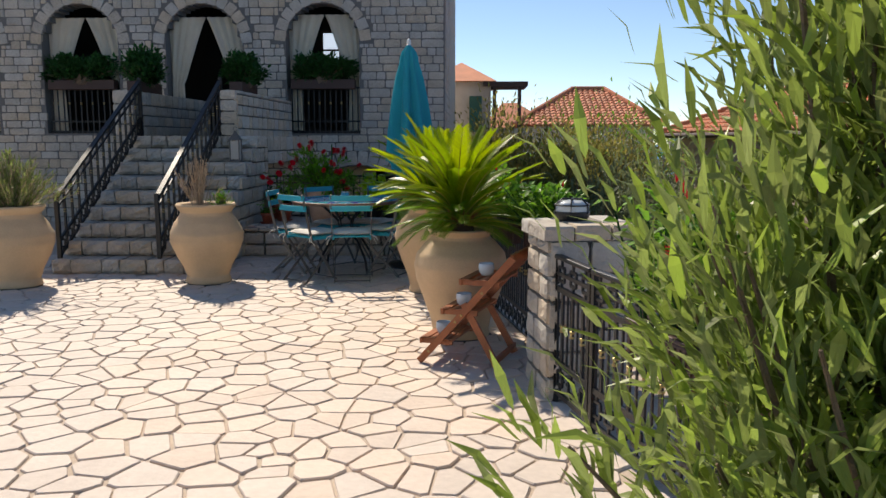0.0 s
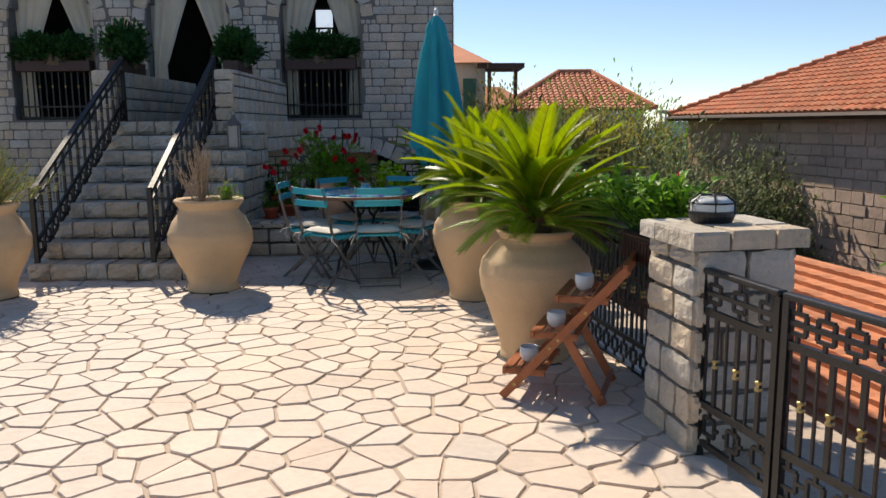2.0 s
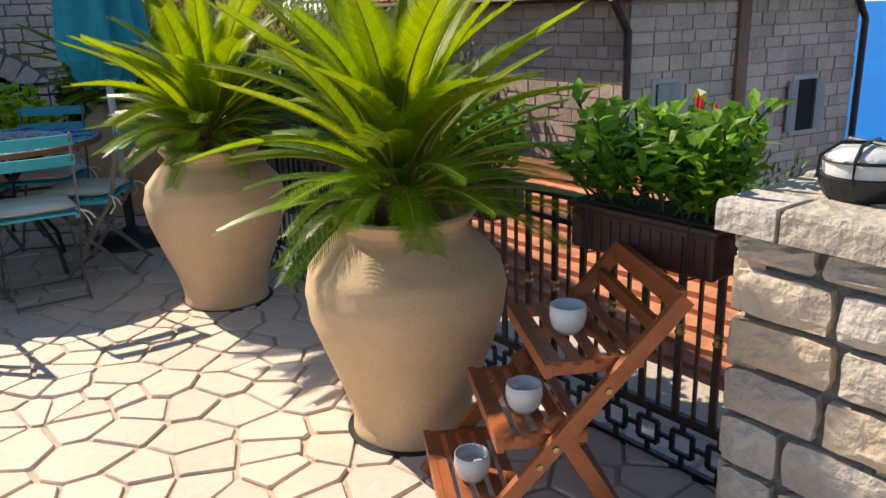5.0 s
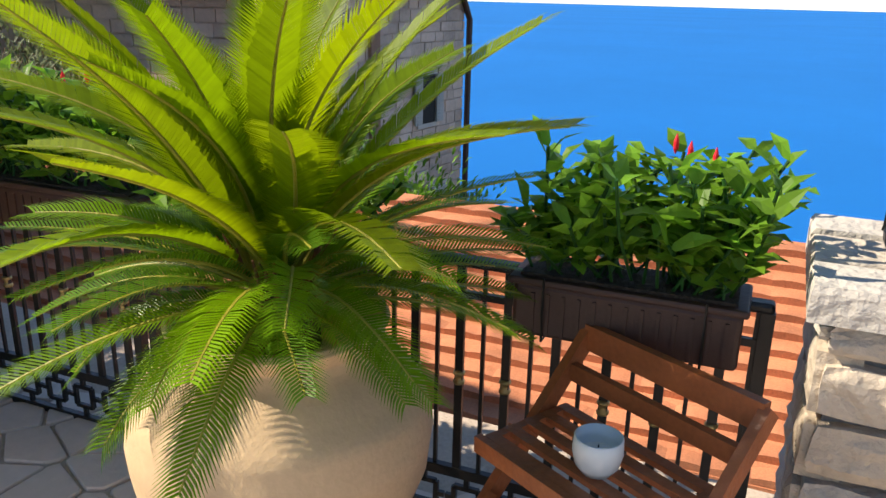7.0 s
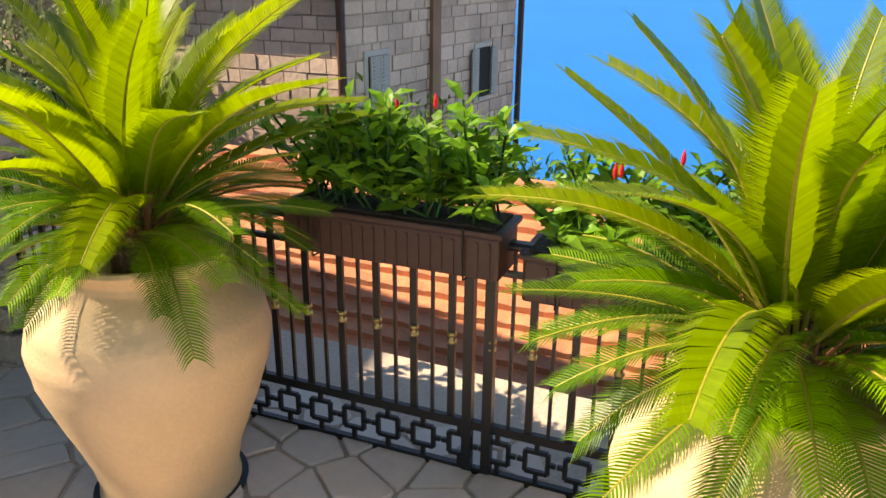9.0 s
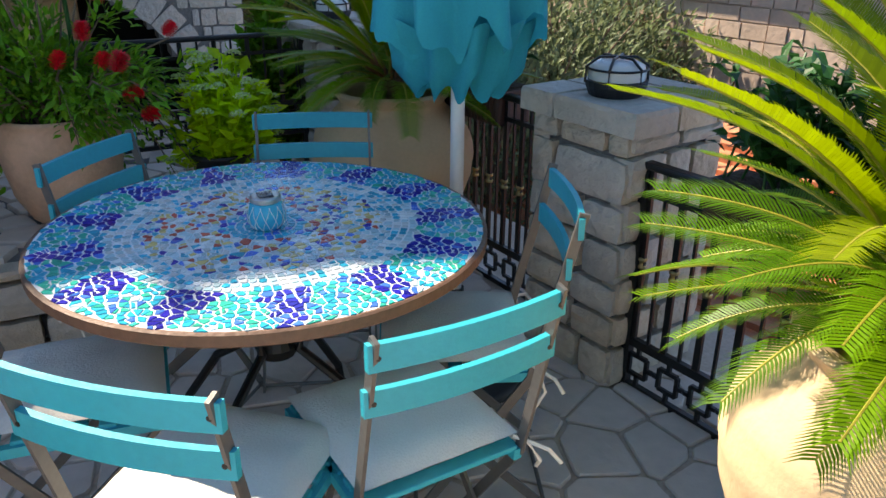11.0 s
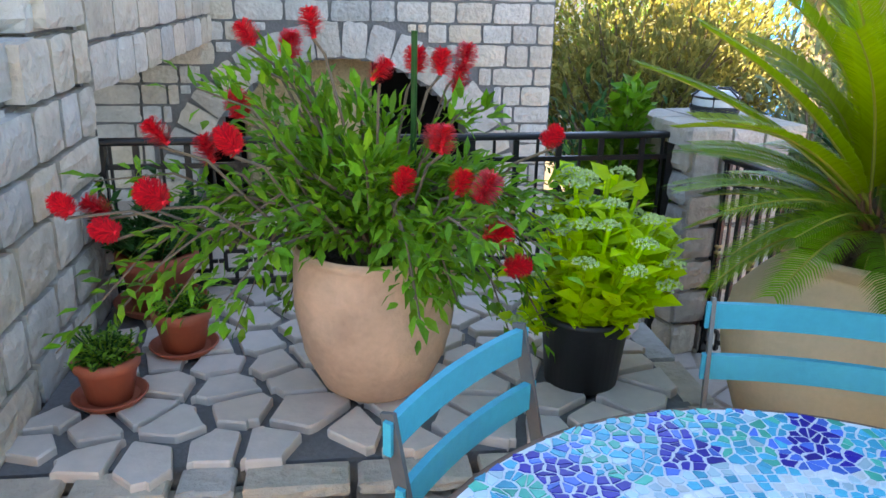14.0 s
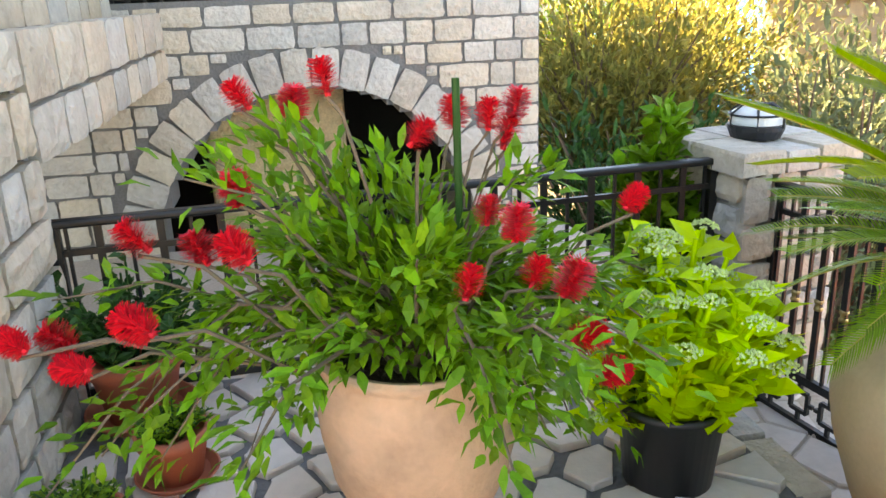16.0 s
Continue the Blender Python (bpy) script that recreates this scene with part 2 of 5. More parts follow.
def unit_stone(seed, rough=0.06, push=0.16):
    """A rough-faced block of size 1 with worn edges; its face looks to -y."""
    rnd = random.Random(seed)
    g = 5
    vs, fs = [], []
    for j in range(g):
        for i in range(g):
            u, v = i / (g - 1) - 0.5, j / (g - 1) - 0.5
            edge = max(abs(u), abs(v)) > 0.45
            w = 0.93 if edge else 1.0
            cr = 0.95 if abs(u) > 0.45 and abs(v) > 0.45 else 1.0
            vs.append((u * cr + rnd.uniform(-1, 1) * 0.018, -0.5 - (0 if edge else rnd.uniform(0.3, 1) * push) + rnd.uniform(-1, 1) * rough * 0.4, v * cr + rnd.uniform(-1, 1) * 0.025))
    for j in range(g - 1):
        for i in range(g - 1):
            fs.append((j * g + i, j * g + i + 1, (j + 1) * g + i + 1, (j + 1) * g + i))
    rim = [i for i in range(g)] + [j * g + g - 1 for j in range(1, g)] + [(g - 1) * g + i for i in range(g - 2, -1, -1)] + [j * g for j in range(g - 2, 0, -1)]
    k = len(vs)
    vs += [(vs[i][0], 0.5, vs[i][2]) for i in rim]
    n = len(rim)
    fs += [(rim[(i + 1) % n], rim[i], k + i, k + (i + 1) % n) for i in range(n)]
    return vs, fs


STONES = [unit_stone(s) for s in range(9)]
STONE_ME = []
for vs_, fs_ in STONES:
    acc_ = Acc().put(vs_, fs_)
    STONE_ME.append(mesh_of("stone", acc_, STONE))


def lay(parent, spots, limit=300, name="stone"):
    """Lays rough stones: rows of (pose, width, depth, height). The first ones are single pieces, the rest one mesh."""
    rest = Acc()
    for i, (m, w, d, h) in enumerate(spots):
        k = random.randrange(len(STONES))
        mm = m @ Matrix.Diagonal((w, d, h, 1))
        if i < limit:
            o = new(name, STONE_ME[k])
            o.parent = parent
            o.matrix_basis = mm
        else:
            rest.put(*STONES[k], mm)
    if rest.v:
        part(name + "work", rest, STONE_J, parent, kind="stuff")


def courses(w, h, course=0.13, block=0.26, joint=0.018, keep=None, seed=1, split=False):
    """Rows of blocks on a wall of size w x h: (x, z, width, height)."""
    rnd = random.Random(seed)
    out, z = [], 0.0
    while z < h - 0.03:
        ch = min(course * rnd.uniform(0.85, 1.15), h - z)
        if h - z - ch < 0.05:
            ch = h - z
        x = 0.0
        while x < w - 0.01:
            bw = min(block * rnd.uniform(0.55, 1.4), w - x)
            if w - x - bw < 0.07:
                bw = w - x
            todo = [(x, z, bw, ch)]
            while todo:
                a, c, p, q = todo.pop()
                if not keep or keep(a + p / 2, c + q / 2, p, q):
                    out.append((a + p / 2, c + q / 2, p - joint, q - joint))
                elif p > 0.12 and split:
                    todo += [(a, c, p / 2, q), (a + p / 2, c, p / 2, q)]
                elif q > 0.1 and split:
                    todo += [(a, c, p, q / 2), (a, c + q / 2, p, q / 2)]
            x += bw
        z += ch
    return out


def cell(p, others, R):
    """The Voronoi cell of p: a polygon, clipped by the nearest of the others."""
    poly = [(p[0] - R, p[1] - R), (p[0] + R, p[1] - R), (p[0] + R, p[1] + R), (p[0] - R, p[1] + R)]
    for q in others:
        mx, my, dx, dy = (p[0] + q[0]) / 2, (p[1] + q[1]) / 2, q[0] - p[0], q[1] - p[1]
        out = []
        for i, a in enumerate(poly):
            b = poly[(i + 1) % len(poly)]
            sa, sb = (a[0] - mx) * dx + (a[1] - my) * dy, (b[0] - mx) * dx + (b[1] - my) * dy
            if sa <= 0:
                out.append(a)
            if sa * sb < 0:
                t = sa / (sa - sb)
                out.append((a[0] + (b[0] - a[0]) * t, a[1] + (b[1] - a[1]) * t))
        poly = out
        if len(poly) < 3:
            return []
    return poly


def cells(pts, R, near=16):
    arr = np.array(pts)
    res = []
    for p in arr:
        d = ((arr - p) ** 2).sum(1)
        idx = np.argsort(d)[1:near + 1]
        res.append(cell(tuple(p), [tuple(arr[i]) for i in idx], R))
    return res


def shrink(poly, gap, rnd=None, cut=0.06):
    """The polygon with its sides moved in by gap and its corners cut."""
    n = len(poly)
    cx, cy = sum(p[0] for p in poly) / n, sum(p[1] for p in poly) / n
    out = []
    for i, a in enumerate(poly):
        q, b = poly[i - 1], poly[(i + 1) % n]
        for o, w in ((q, cut), (b, cut)):
            x, y = a[0] + (o[0] - a[0]) * w, a[1] + (o[1] - a[1]) * w
            dx, dy = cx - x, cy - y
            L = math.hypot(dx, dy) or 1
            g = min(gap, L * 0.5) * (rnd.uniform(0.6, 1.5) if rnd else 1)
            out.append((x + dx / L * g, y + dy / L * g))
    return out


def slab(acc, poly, z0, z1, m=None, ch=0.006):
    """A flat stone with a worn rim."""
    n = len(poly)
    cx, cy = sum(p[0] for p in poly) / n, sum(p[1] for p in poly) / n
    top = [(p[0] + (cx - p[0]) * 0.04, p[1] + (cy - p[1]) * 0.04, z1) for p in poly]
    vs = [(p[0], p[1], z0) for p in poly] + [(p[0], p[1], z1 - ch) for p in poly] + top
    fs = [(i, (i + 1) % n, n + (i + 1) % n, n + i) for i in range(n)]
    fs += [(n + i, n + (i + 1) % n, 2 * n + (i + 1) % n, 2 * n + i) for i in range(n)] + [[2 * n + i for i in range(n)]]
    return acc.put(vs, fs, m)


def poisson(x0, x1, y0, y1, d, seed, tries=6000):
    rnd = random.Random(seed)
    pts, grid = [], {}
    for _ in range(tries):
        p = (rnd.uniform(x0, x1), rnd.uniform(y0, y1))
        dd = d * rnd.uniform(0.5, 1.45)
        k = (int(p[0] // d), int(p[1] // d))
        if all(math.hypot(p[0] - q[0], p[1] - q[1]) > dd for a in range(-2, 3) for b in range(-2, 3) for q in grid.get((k[0] + a, k[1] + b), ())):
            pts.append(p)
            grid.setdefault(k, []).append(p)
    return pts


def leaves(acc, spots, length, width, rnd, droop=0.25, up=0.3, curl=0.2):
    """Bent pointed leaves at (point, direction) pairs."""
    for p, d in spots:
        d = Vector(d)
        d = (d + Vector((rnd.gauss(0, 0.35), rnd.gauss(0, 0.35), rnd.gauss(0, 0.35) + up))).normalized()
        L, W = length * rnd.uniform(0.6, 1.25), width * rnd.uniform(0.7, 1.2)
        s = d.cross(Vector((rnd.gauss(0, 0.4), rnd.gauss(0, 0.4), 1))).normalized()
        nn = s.cross(d).normalized()
        p = Vector(p)
        a, b, c = p + d * L * 0.12, p + d * L * 0.52 + nn * L * curl * 0.35, p + d * L - nn * L * droop
        vs = [p, a + s * W * 0.3, b + s * W * 0.5, c, b - s * W * 0.5, a - s * W * 0.3, b - nn * W * 0.12]
        acc.put(vs, [(0, 1, 6), (1, 2, 6), (2, 3, 6), (3, 4, 6), (4, 5, 6), (5, 0, 6)])


def shrub(name, label, category, base, radii, leaf, count, size, wide, seed, limbs=26, per=None, height0=0.0, m=None, group="", flowers=None, droop=0.25, up=0.3, trunk_r=0.02, shell=0.55):
    """A leafy plant: limbs from the base to an uneven crown, with leaves along their twigs."""
    rnd = random.Random(seed)
    top = thing(name, label, category, m, group)
    wood, crown = Acc(), Acc()
    bx, by, bz = base
    spots = []
    per = per or max(1, count // limbs)
    for i in range(limbs):
        a, e = rnd.uniform(0, 2 * math.pi), math.acos(rnd.uniform(-0.35, 1))
        q = rnd.uniform(shell, 1.08)
        end = Vector((bx + radii[0] * q * math.sin(e) * math.cos(a), by + radii[1] * q * math.sin(e) * math.sin(a), bz + height0 + radii[2] * (1 + q * math.cos(e))))
        start = Vector((bx + rnd.uniform(-1, 1) * trunk_r, by + rnd.uniform(-1, 1) * trunk_r, bz))
        mid = start.lerp(end, 0.55) + Vector((rnd.gauss(0, 0.06) * radii[0], rnd.gauss(0, 0.06) * radii[1], 0.12 * radii[2]))
        path = [start, start.lerp(mid, 0.55), mid, end]
        wood.tube(path, trunk_r, 5, taper=0.15)
        R = min(radii) * 0.42
        for _ in range(per):
            t = rnd.random() ** 0.6
            c = (mid.lerp(end, t) if rnd.random() < 0.8 else start.lerp(mid, rnd.uniform(0.6, 1)))
            off = Vector((rnd.gauss(0, 1), rnd.gauss(0, 1), rnd.gauss(0, 1))) * R * 0.5
            spots.append((c + off, off.normalized() * 0.7 + (end - start).normalized() * 0.6))
    leaves(crown, spots, size, wide, rnd, droop, up)
    part("stem", wood, TWIG, top)
    part("foliage", crown, leaf, top, kind="stuff")
    return top

# ---- large structure ----
RA = math.atan(0.2)          # the balustrade's turn from the y axis


def rail_x(y):
    return 2.05 - 0.2 * (y - 6.6)


def along(y, off=0.0, z=0.0):
    """A pose on the balustrade's line: x outwards, y along it."""
    return pose(rail_x(y) + off, y, z, 0, 0, math.degrees(RA))


HY, HC, SILL, FLOOR_UP = 14.82, 1.07, 1.49, 1.44     # house front, its corner, window sills, upper floor
FX, SY, TREAD, RISE, SL = -1.22, 9.68, 0.265, 0.16, -2.84   # stairs: flank, front, steps, outer side

ground = solid("ground", "dry earth slope with scrub below the terrace", "ground",
               Acc().put([(-60, -30, -0.35), (2.6, -30, -0.35), (2.6, 4.0, -0.35), (1.1, 13.0, -0.35), (1.1, 60, -0.35), (-60, 60, -0.35)], [(0, 1, 2, 3, 4, 5)])
               .put([(2.6, -30, -0.36), (2.6, 4, -0.36), (1.1, 13, -0.36), (1.1, 60, -0.36), (2.7, -30, -2.8), (2.7, 4, -2.8), (1.3, 13, -2.8), (1.3, 60, -2.8)], [(0, 4, 5, 1), (1, 5, 6, 2), (2, 6, 7, 3)])
               .put([(2.7, -30, -2.8), (26, -30, -7.5), (30, 60, -7.5), (1.3, 60, -2.8), (1.3, 13, -2.8), (2.7, 4, -2.8)], [(0, 1, 2, 3, 4, 5)])
               .put([(26, -30, -7.5), (60, -60, -30), (70, 90, -30), (30, 60, -7.5)], [(0, 1, 2, 3)])
               .put([(1.1, 60, -0.36), (30, 60, -7.5), (70, 90, -30), (-60, 120, -0.4)], [(0, 1, 2, 3)]), GROUND, kind="structure")
solid("water", "open blue sea reaching to a clear horizon", "sea",
      Acc().put([(-4500, -4500, -29), (4500, -4500, -29), (4500, 4500, -29), (-4500, 4500, -29)], [(0, 1, 2, 3)]), SEA, kind="structure")

# terrace floor, with a retaining edge
floor = solid("floor", "terrace of pale irregular crazy-paving stones in mortar", "terrace floor",
              Acc().put([(-9, -3, 0), (3.0, -3, 0), (rail_x(5) + 0.5, 5, 0), (1.55, 12.8, 0), (HC + 0.1, HY, 0), (-9, HY, 0),
                         (-9, -3, -0.34), (3.0, -3, -0.34), (rail_x(5) + 0.5, 5, -2.6), (1.58, 12.8, -2.6), (HC + 0.1, HY, -2.6), (-9, HY, -0.34)],
                        [(0, 1, 2, 3, 4, 5), (1, 0, 6, 7), (2, 1, 7, 8), (3, 2, 8, 9), (4, 3, 9, 10)]), MORTAR_P, kind="structure")


def arch_gap(cx, half, spring, bottom=0.0):
    """Tells whether a block of the wall lies in an arched opening."""
    def inside(x, z, grow=0.0):
        h = half + grow
        if abs(x - cx) > h or z < bottom - grow:
            return False
        return z < spring or (x - cx) ** 2 + (z - spring) ** 2 < h * h
    return inside


WX0 = -7.6
OPEN = [(-0.915, 0.60, 2.98, SILL), (-2.90, 0.63, 2.95, FLOOR_UP), (-4.95, 0.64, 2.95, SILL), (-6.98, 0.62, 2.95, SILL)]
LOWARCH = (-0.37, 1.00, -0.04, -1.0)     # the arched cellar opening


def wall_sheet(x0, x1, z0, z1, y, holes, thick, step=0.08):
    """A wall with arched openings that go through it, from small upright strips."""
    acc = Acc()
    xs = [x0]
    while xs[-1] < x1 - 1e-6:
        xs.append(min(xs[-1] + step, x1))
    for a, b in zip(xs, xs[1:]):
        mid, spans = (a + b) / 2, [(z0, z1)]
        for cx, half, spring, bottom in holes:
            if abs(mid - cx) < half:
                top = spring + math.sqrt(half * half - (mid - cx) ** 2)
                nxt = []
                for p, q in spans:
                    if bottom > p:
                        nxt.append((p, min(q, bottom)))
                    if top < q:
                        nxt.append((max(p, top), q))
                spans = nxt
        for p, q in spans:
            if q - p > 1e-4:
                acc.box(((a + b) / 2, y + thick / 2, (p + q) / 2), (b - a, thick, q - p))
    return acc


TOPZ = 5.75
house_wall = solid("wall_house_front", "grey limestone house front with arched openings in shade", "house wall",
                   wall_sheet(WX0, HC, -0.6, TOPZ, HY, OPEN + [LOWARCH], 0.35), MORTAR, kind="structure")
solid("wall_house_side", "limestone side wall of the house", "house wall",
      Acc().box((HC - 0.18, HY + 4.35, 2.2), (0.36, 8.0, 7.1)), STONE_J, kind="structure")
solid("wall_house_back", "plain back and far side walls of the house", "house wall",
      Acc().box((-3.5, HY + 8.3, 2.2), (8.3, 0.3, 7.1)).box((WX0 + 0.18, HY + 4.2, 2.2), (0.36, 7.7, 7.1)), STONE_J, kind="structure")
# the rooms' shade is put into the near-black floor and inner wall
solid("floor_house", "upper floor inside the house, coloured near-black for room shade", "house floor", Acc().box((-3.3, HY + 4.2, FLOOR_UP - 0.11), (8.0, 7.6, 0.2)), ROOM_SHADE, kind="structure")
solid("wall_inside", "inner wall behind the openings, coloured near-black for room shade", "house wall", Acc().box((-3.3, HY + 2.6, 2.4), (7.9, 0.2, 6.6)), ROOM_SHADE, kind="structure")
solid("roof_house", "overhanging tiled roof edge of the house", "roof", Acc().box((-3.28, HY + 4.25, TOPZ + 0.08), (9.2, 8.5, 0.16), ch=0.03), TILE, kind="structure")
solid("cellar_back", "rough sunlit rock face inside the cellar arch", "rock wall",
      Acc().box((-0.62, HY + 0.62, 0.3), (0.94, 0.24, 2.0), ch=0.04), material("cellar_rock", (0.62, 0.45, 0.25), 0.9, vary=0.35, stain=0.4, bump=1.0, grain=12), kind="structure")

# near-black sheet gives the cellar its shade by colour
solid("cellar_inside", "cellar back behind the arch, coloured near-black for shade", "cellar wall", Acc().box((-0.5, HY + 1.6, 0.3), (2.6, 0.2, 2.0)), ROOM_SHADE, kind="structure")

# raised planting bed
BEDY, BEDZ, BEDR, BEDE = 11.06, 0.35, 0.62, 12.28
bed = solid("raised_bed", "low raised bed of limestone blocks topped with crazy paving", "raised bed",
            Acc().box(((FX + BEDR) / 2, (BEDY + BEDE) / 2 + 0.03, BEDZ / 2 - 0.01), (BEDR - FX - 0.06, BEDE - BEDY - 0.06, BEDZ - 0.02)), MORTAR, kind="structure")

# stairs
NST = 9
acc = Acc()
for i in range(NST):
    y0 = SY + i * TREAD
    acc.box(((SL + FX) / 2, (y0 + 0.05 + 12.2) / 2, RISE * (i + 0.5) - 0.01), (FX - SL - 0.06, 12.2 - y0 - 0.05, RISE - 0.004))
stairs = solid("stairs", "broad flight of nine grey limestone block steps", "stairs", acc, MORTAR, kind="structure")
acc = Acc().box(((SL + FX) / 2, (12.2 + HY) / 2, FLOOR_UP - 0.2), (FX - SL - 0.02, HY - 12.2, 0.36))
landing = solid("landing", "stone landing slab bridging from the stairs to the door", "landing", acc, MORTAR, kind="structure")
PY0 = SY + NST * TREAD - 0.25
parapets = []
for nm, xa, xb in (("parapet_east", FX - 0.45, FX - 0.25), ("parapet_west", SL - 0.22, SL)):
    parapets.append(solid(nm, "low limestone parapet beside the stair landing", "parapet",
                          Acc().box(((xa + xb) / 2, (PY0 + HY) / 2, FLOOR_UP + 0.28), (xb - xa - 0.03, HY - PY0 - 0.02, 0.55)), MORTAR, kind="structure"))

# ---- balustrades ----
KEY = Acc()
for (a, b, c, d) in ((-.036, -.036, .036, -.036), (-.036, .036, .036, .036), (-.036, -.036, -.036, .036), (.036, -.036, .036, .036)):
    KEY.bar((a, 0, b), (c, 0, d), 0.012, 0.014)
for (a, b, c, d) in ((.036, 0, .061, 0), (-.061, 0, -.036, 0), (0, .036, 0, .078), (0, -.078, 0, -.036)):
    KEY.bar((a, 0, b), (c, 0, d), 0.012, 0.014)
KEY_ME = mesh_of("key_panel", KEY, IRON)
KNOB_ME = mesh_of("knob", Acc().lathe([(0.001, -0.02), (0.015, -0.018), (0.016, -0.010), (0.011, -0.006), (0.011, 0.006), (0.016, 0.010), (0.015, 0.018), (0.001, 0.02)], 12), BRASS, True)


def balustrade(name, label, a, b, zb, zt, group="iron balustrades", top_key=False, gap=0.062, knob=0.50, posts=()):
    """An iron railing from a to b with bars, a row of square key panels and brass knobs."""
    a, b = Vector((*a, 0)), Vector((*b, 0))
    L = (b - a).length
    ang = math.degrees(math.atan2(b.y - a.y, b.x - a.x))
    top = thing(name, label, "railing", pose(a.x, a.y, 0, 0, 0, ang), group)
    part("top_rail", Acc().box((L / 2, 0, zt - 0.012), (L, 0.045, 0.024), ch=0.008), IRON, top)
    part("upper_rail", Acc().box((L / 2, 0, zt - 0.10), (L, 0.016, 0.018)), IRON, top)
    part("key_rail", Acc().box((L / 2, 0, zb + 0.178), (L, 0.02, 0.03)), IRON, top)
    part("bottom_rail", Acc().box((L / 2, 0, zb + 0.012), (L, 0.02, 0.024)), IRON, top)
    for x in (0.012, L - 0.012, *posts):
        part("post", Acc().box((x, 0, (zt - 0.024) / 2), (0.03, 0.03, zt - 0.024)), IRON, top)
    n = int(L / gap)
    zlow, zhigh = zb + 0.19, zt - 0.02
    if top_key:
        zhigh = zt - 0.19
        part("key_rail", Acc().box((L / 2, 0, zt - 0.18), (L, 0.02, 0.03)), IRON, top)
    thin = mesh_of("bar", Acc().box((0, 0, (zlow + zhigh) / 2), (0.010, 0.010, zhigh - zlow)), IRON)
    wide = mesh_of("bar", Acc().box((0, 0, (zlow + zhigh) / 2), (0.022, 0.012, zhigh - zlow)), IRON)
    for i in range(n):
        x = (i + 0.5) * L / n
        part("bar", wide if i % 2 else thin, IRON, top, at=pose(x, 0, 0))
        if i % 2:
            part("knob", KNOB_ME, BRASS, top, "brass knob", at=pose(x, 0, knob))
    nk = int(L / 0.122)
    for i in range(nk):
        part("key_panel", KEY_ME, IRON, top, at=pose((i + 0.5) * L / nk, 0, zb + 0.095))
        if top_key:
            part("key_panel", KEY_ME, IRON, top, at=pose((i + 0.5) * L / nk, 0, zt - 0.10))
    return top


balustrade("balustrade", "black iron balustrade with key pattern and brass knobs between stone pillars", (rail_x(6.42), 6.42), (rail_x(10.0), 10.0), 0.0, 0.80, posts=(1.735, 1.80), knob=0.465)
balustrade("balustrade", "black iron balustrade beside the dining table", (1.41, 10.47), (1.10, 12.26), 0.0, 0.84, gap=0.05, knob=0.465)
balustrade("balustrade", "black iron balustrade behind the raised bed", (0.92, 12.36), (FX + 0.01, 12.22), 0.36, 0.915, gap=0.085, knob=0.62)
GA, GB, GC = (1.985, 5.89), (2.10, 5.42), (2.62, 3.75)
balustrade("gate", "black iron gate leaf with key pattern fixed to the pillar", GA, GB, 0.05, 0.80, "iron gate", True, knob=0.42)
balustrade("gate", "long black iron gate leaf with key pattern and brass knobs", (2.105, 5.40), GC, 0.05, 0.80, "iron gate", True, knob=0.42)

# ---- pillars ----


def pillar(cx, cy, turn, top, label, seed):
    """A square pillar of rough limestone blocks with a projecting cap of slabs."""
    p = thing("stone_pillar", label, "pillar", pose(cx, cy, 0, 0, 0, turn), "stone pillars")
    h, s = top - 0.075, 0.44
    part("core", Acc().box((0, 0, h / 2), (s - 0.05, s - 0.05, h)), MORTAR, p)
    spots = []
    for k in range(4):
        face = pose(0, 0, 0, 0, 0, 90 * k)
        for x, z, w, hh in courses(s, h, 0.135, 0.2, 0.02, seed=seed + k):
            spots.append((face @ pose(x - s / 2, -s / 2 + 0.035, z), w, 0.08, hh))
    lay(p, spots)
    rnd = random.Random(seed)
    core = Acc().box((0, 0, top - 0.04), (0.47, 0.47, 0.06))
    part("cap_mortar", core, MORTAR, p)
    xs = [-0.26, -0.09 + rnd.uniform(-.04, .04), 0.10 + rnd.uniform(-.04, .04), 0.26]
    for i in range(3):
        ys = [-0.26, rnd.uniform(-.12, .12), 0.26]
        for j in range(2):
            a, b, c, d = xs[i] + 0.006, xs[i + 1] - 0.006, ys[j] + 0.006, ys[j + 1] - 0.006
            q = Acc()
            slab(q, [(a, c), ((a + b) / 2, c + rnd.uniform(-.006, .012)), (b, c), (b, (c + d) / 2), (b, d), (a, d)], top - 0.075, top + rnd.uniform(-.006, .006), ch=0.014)
            part("cap_stone", q, STONE, p)
    return p


pillar(2.12, 6.12, 10, 0.945, "rough limestone gate pillar with a slab cap", 11)
pillar(1.47, 10.24, 11, 0.96, "rough limestone pillar between the balustrades", 23)
pillar(1.13, 12.48, 9, 0.95, "rough limestone corner pillar beside the raised bed", 37)


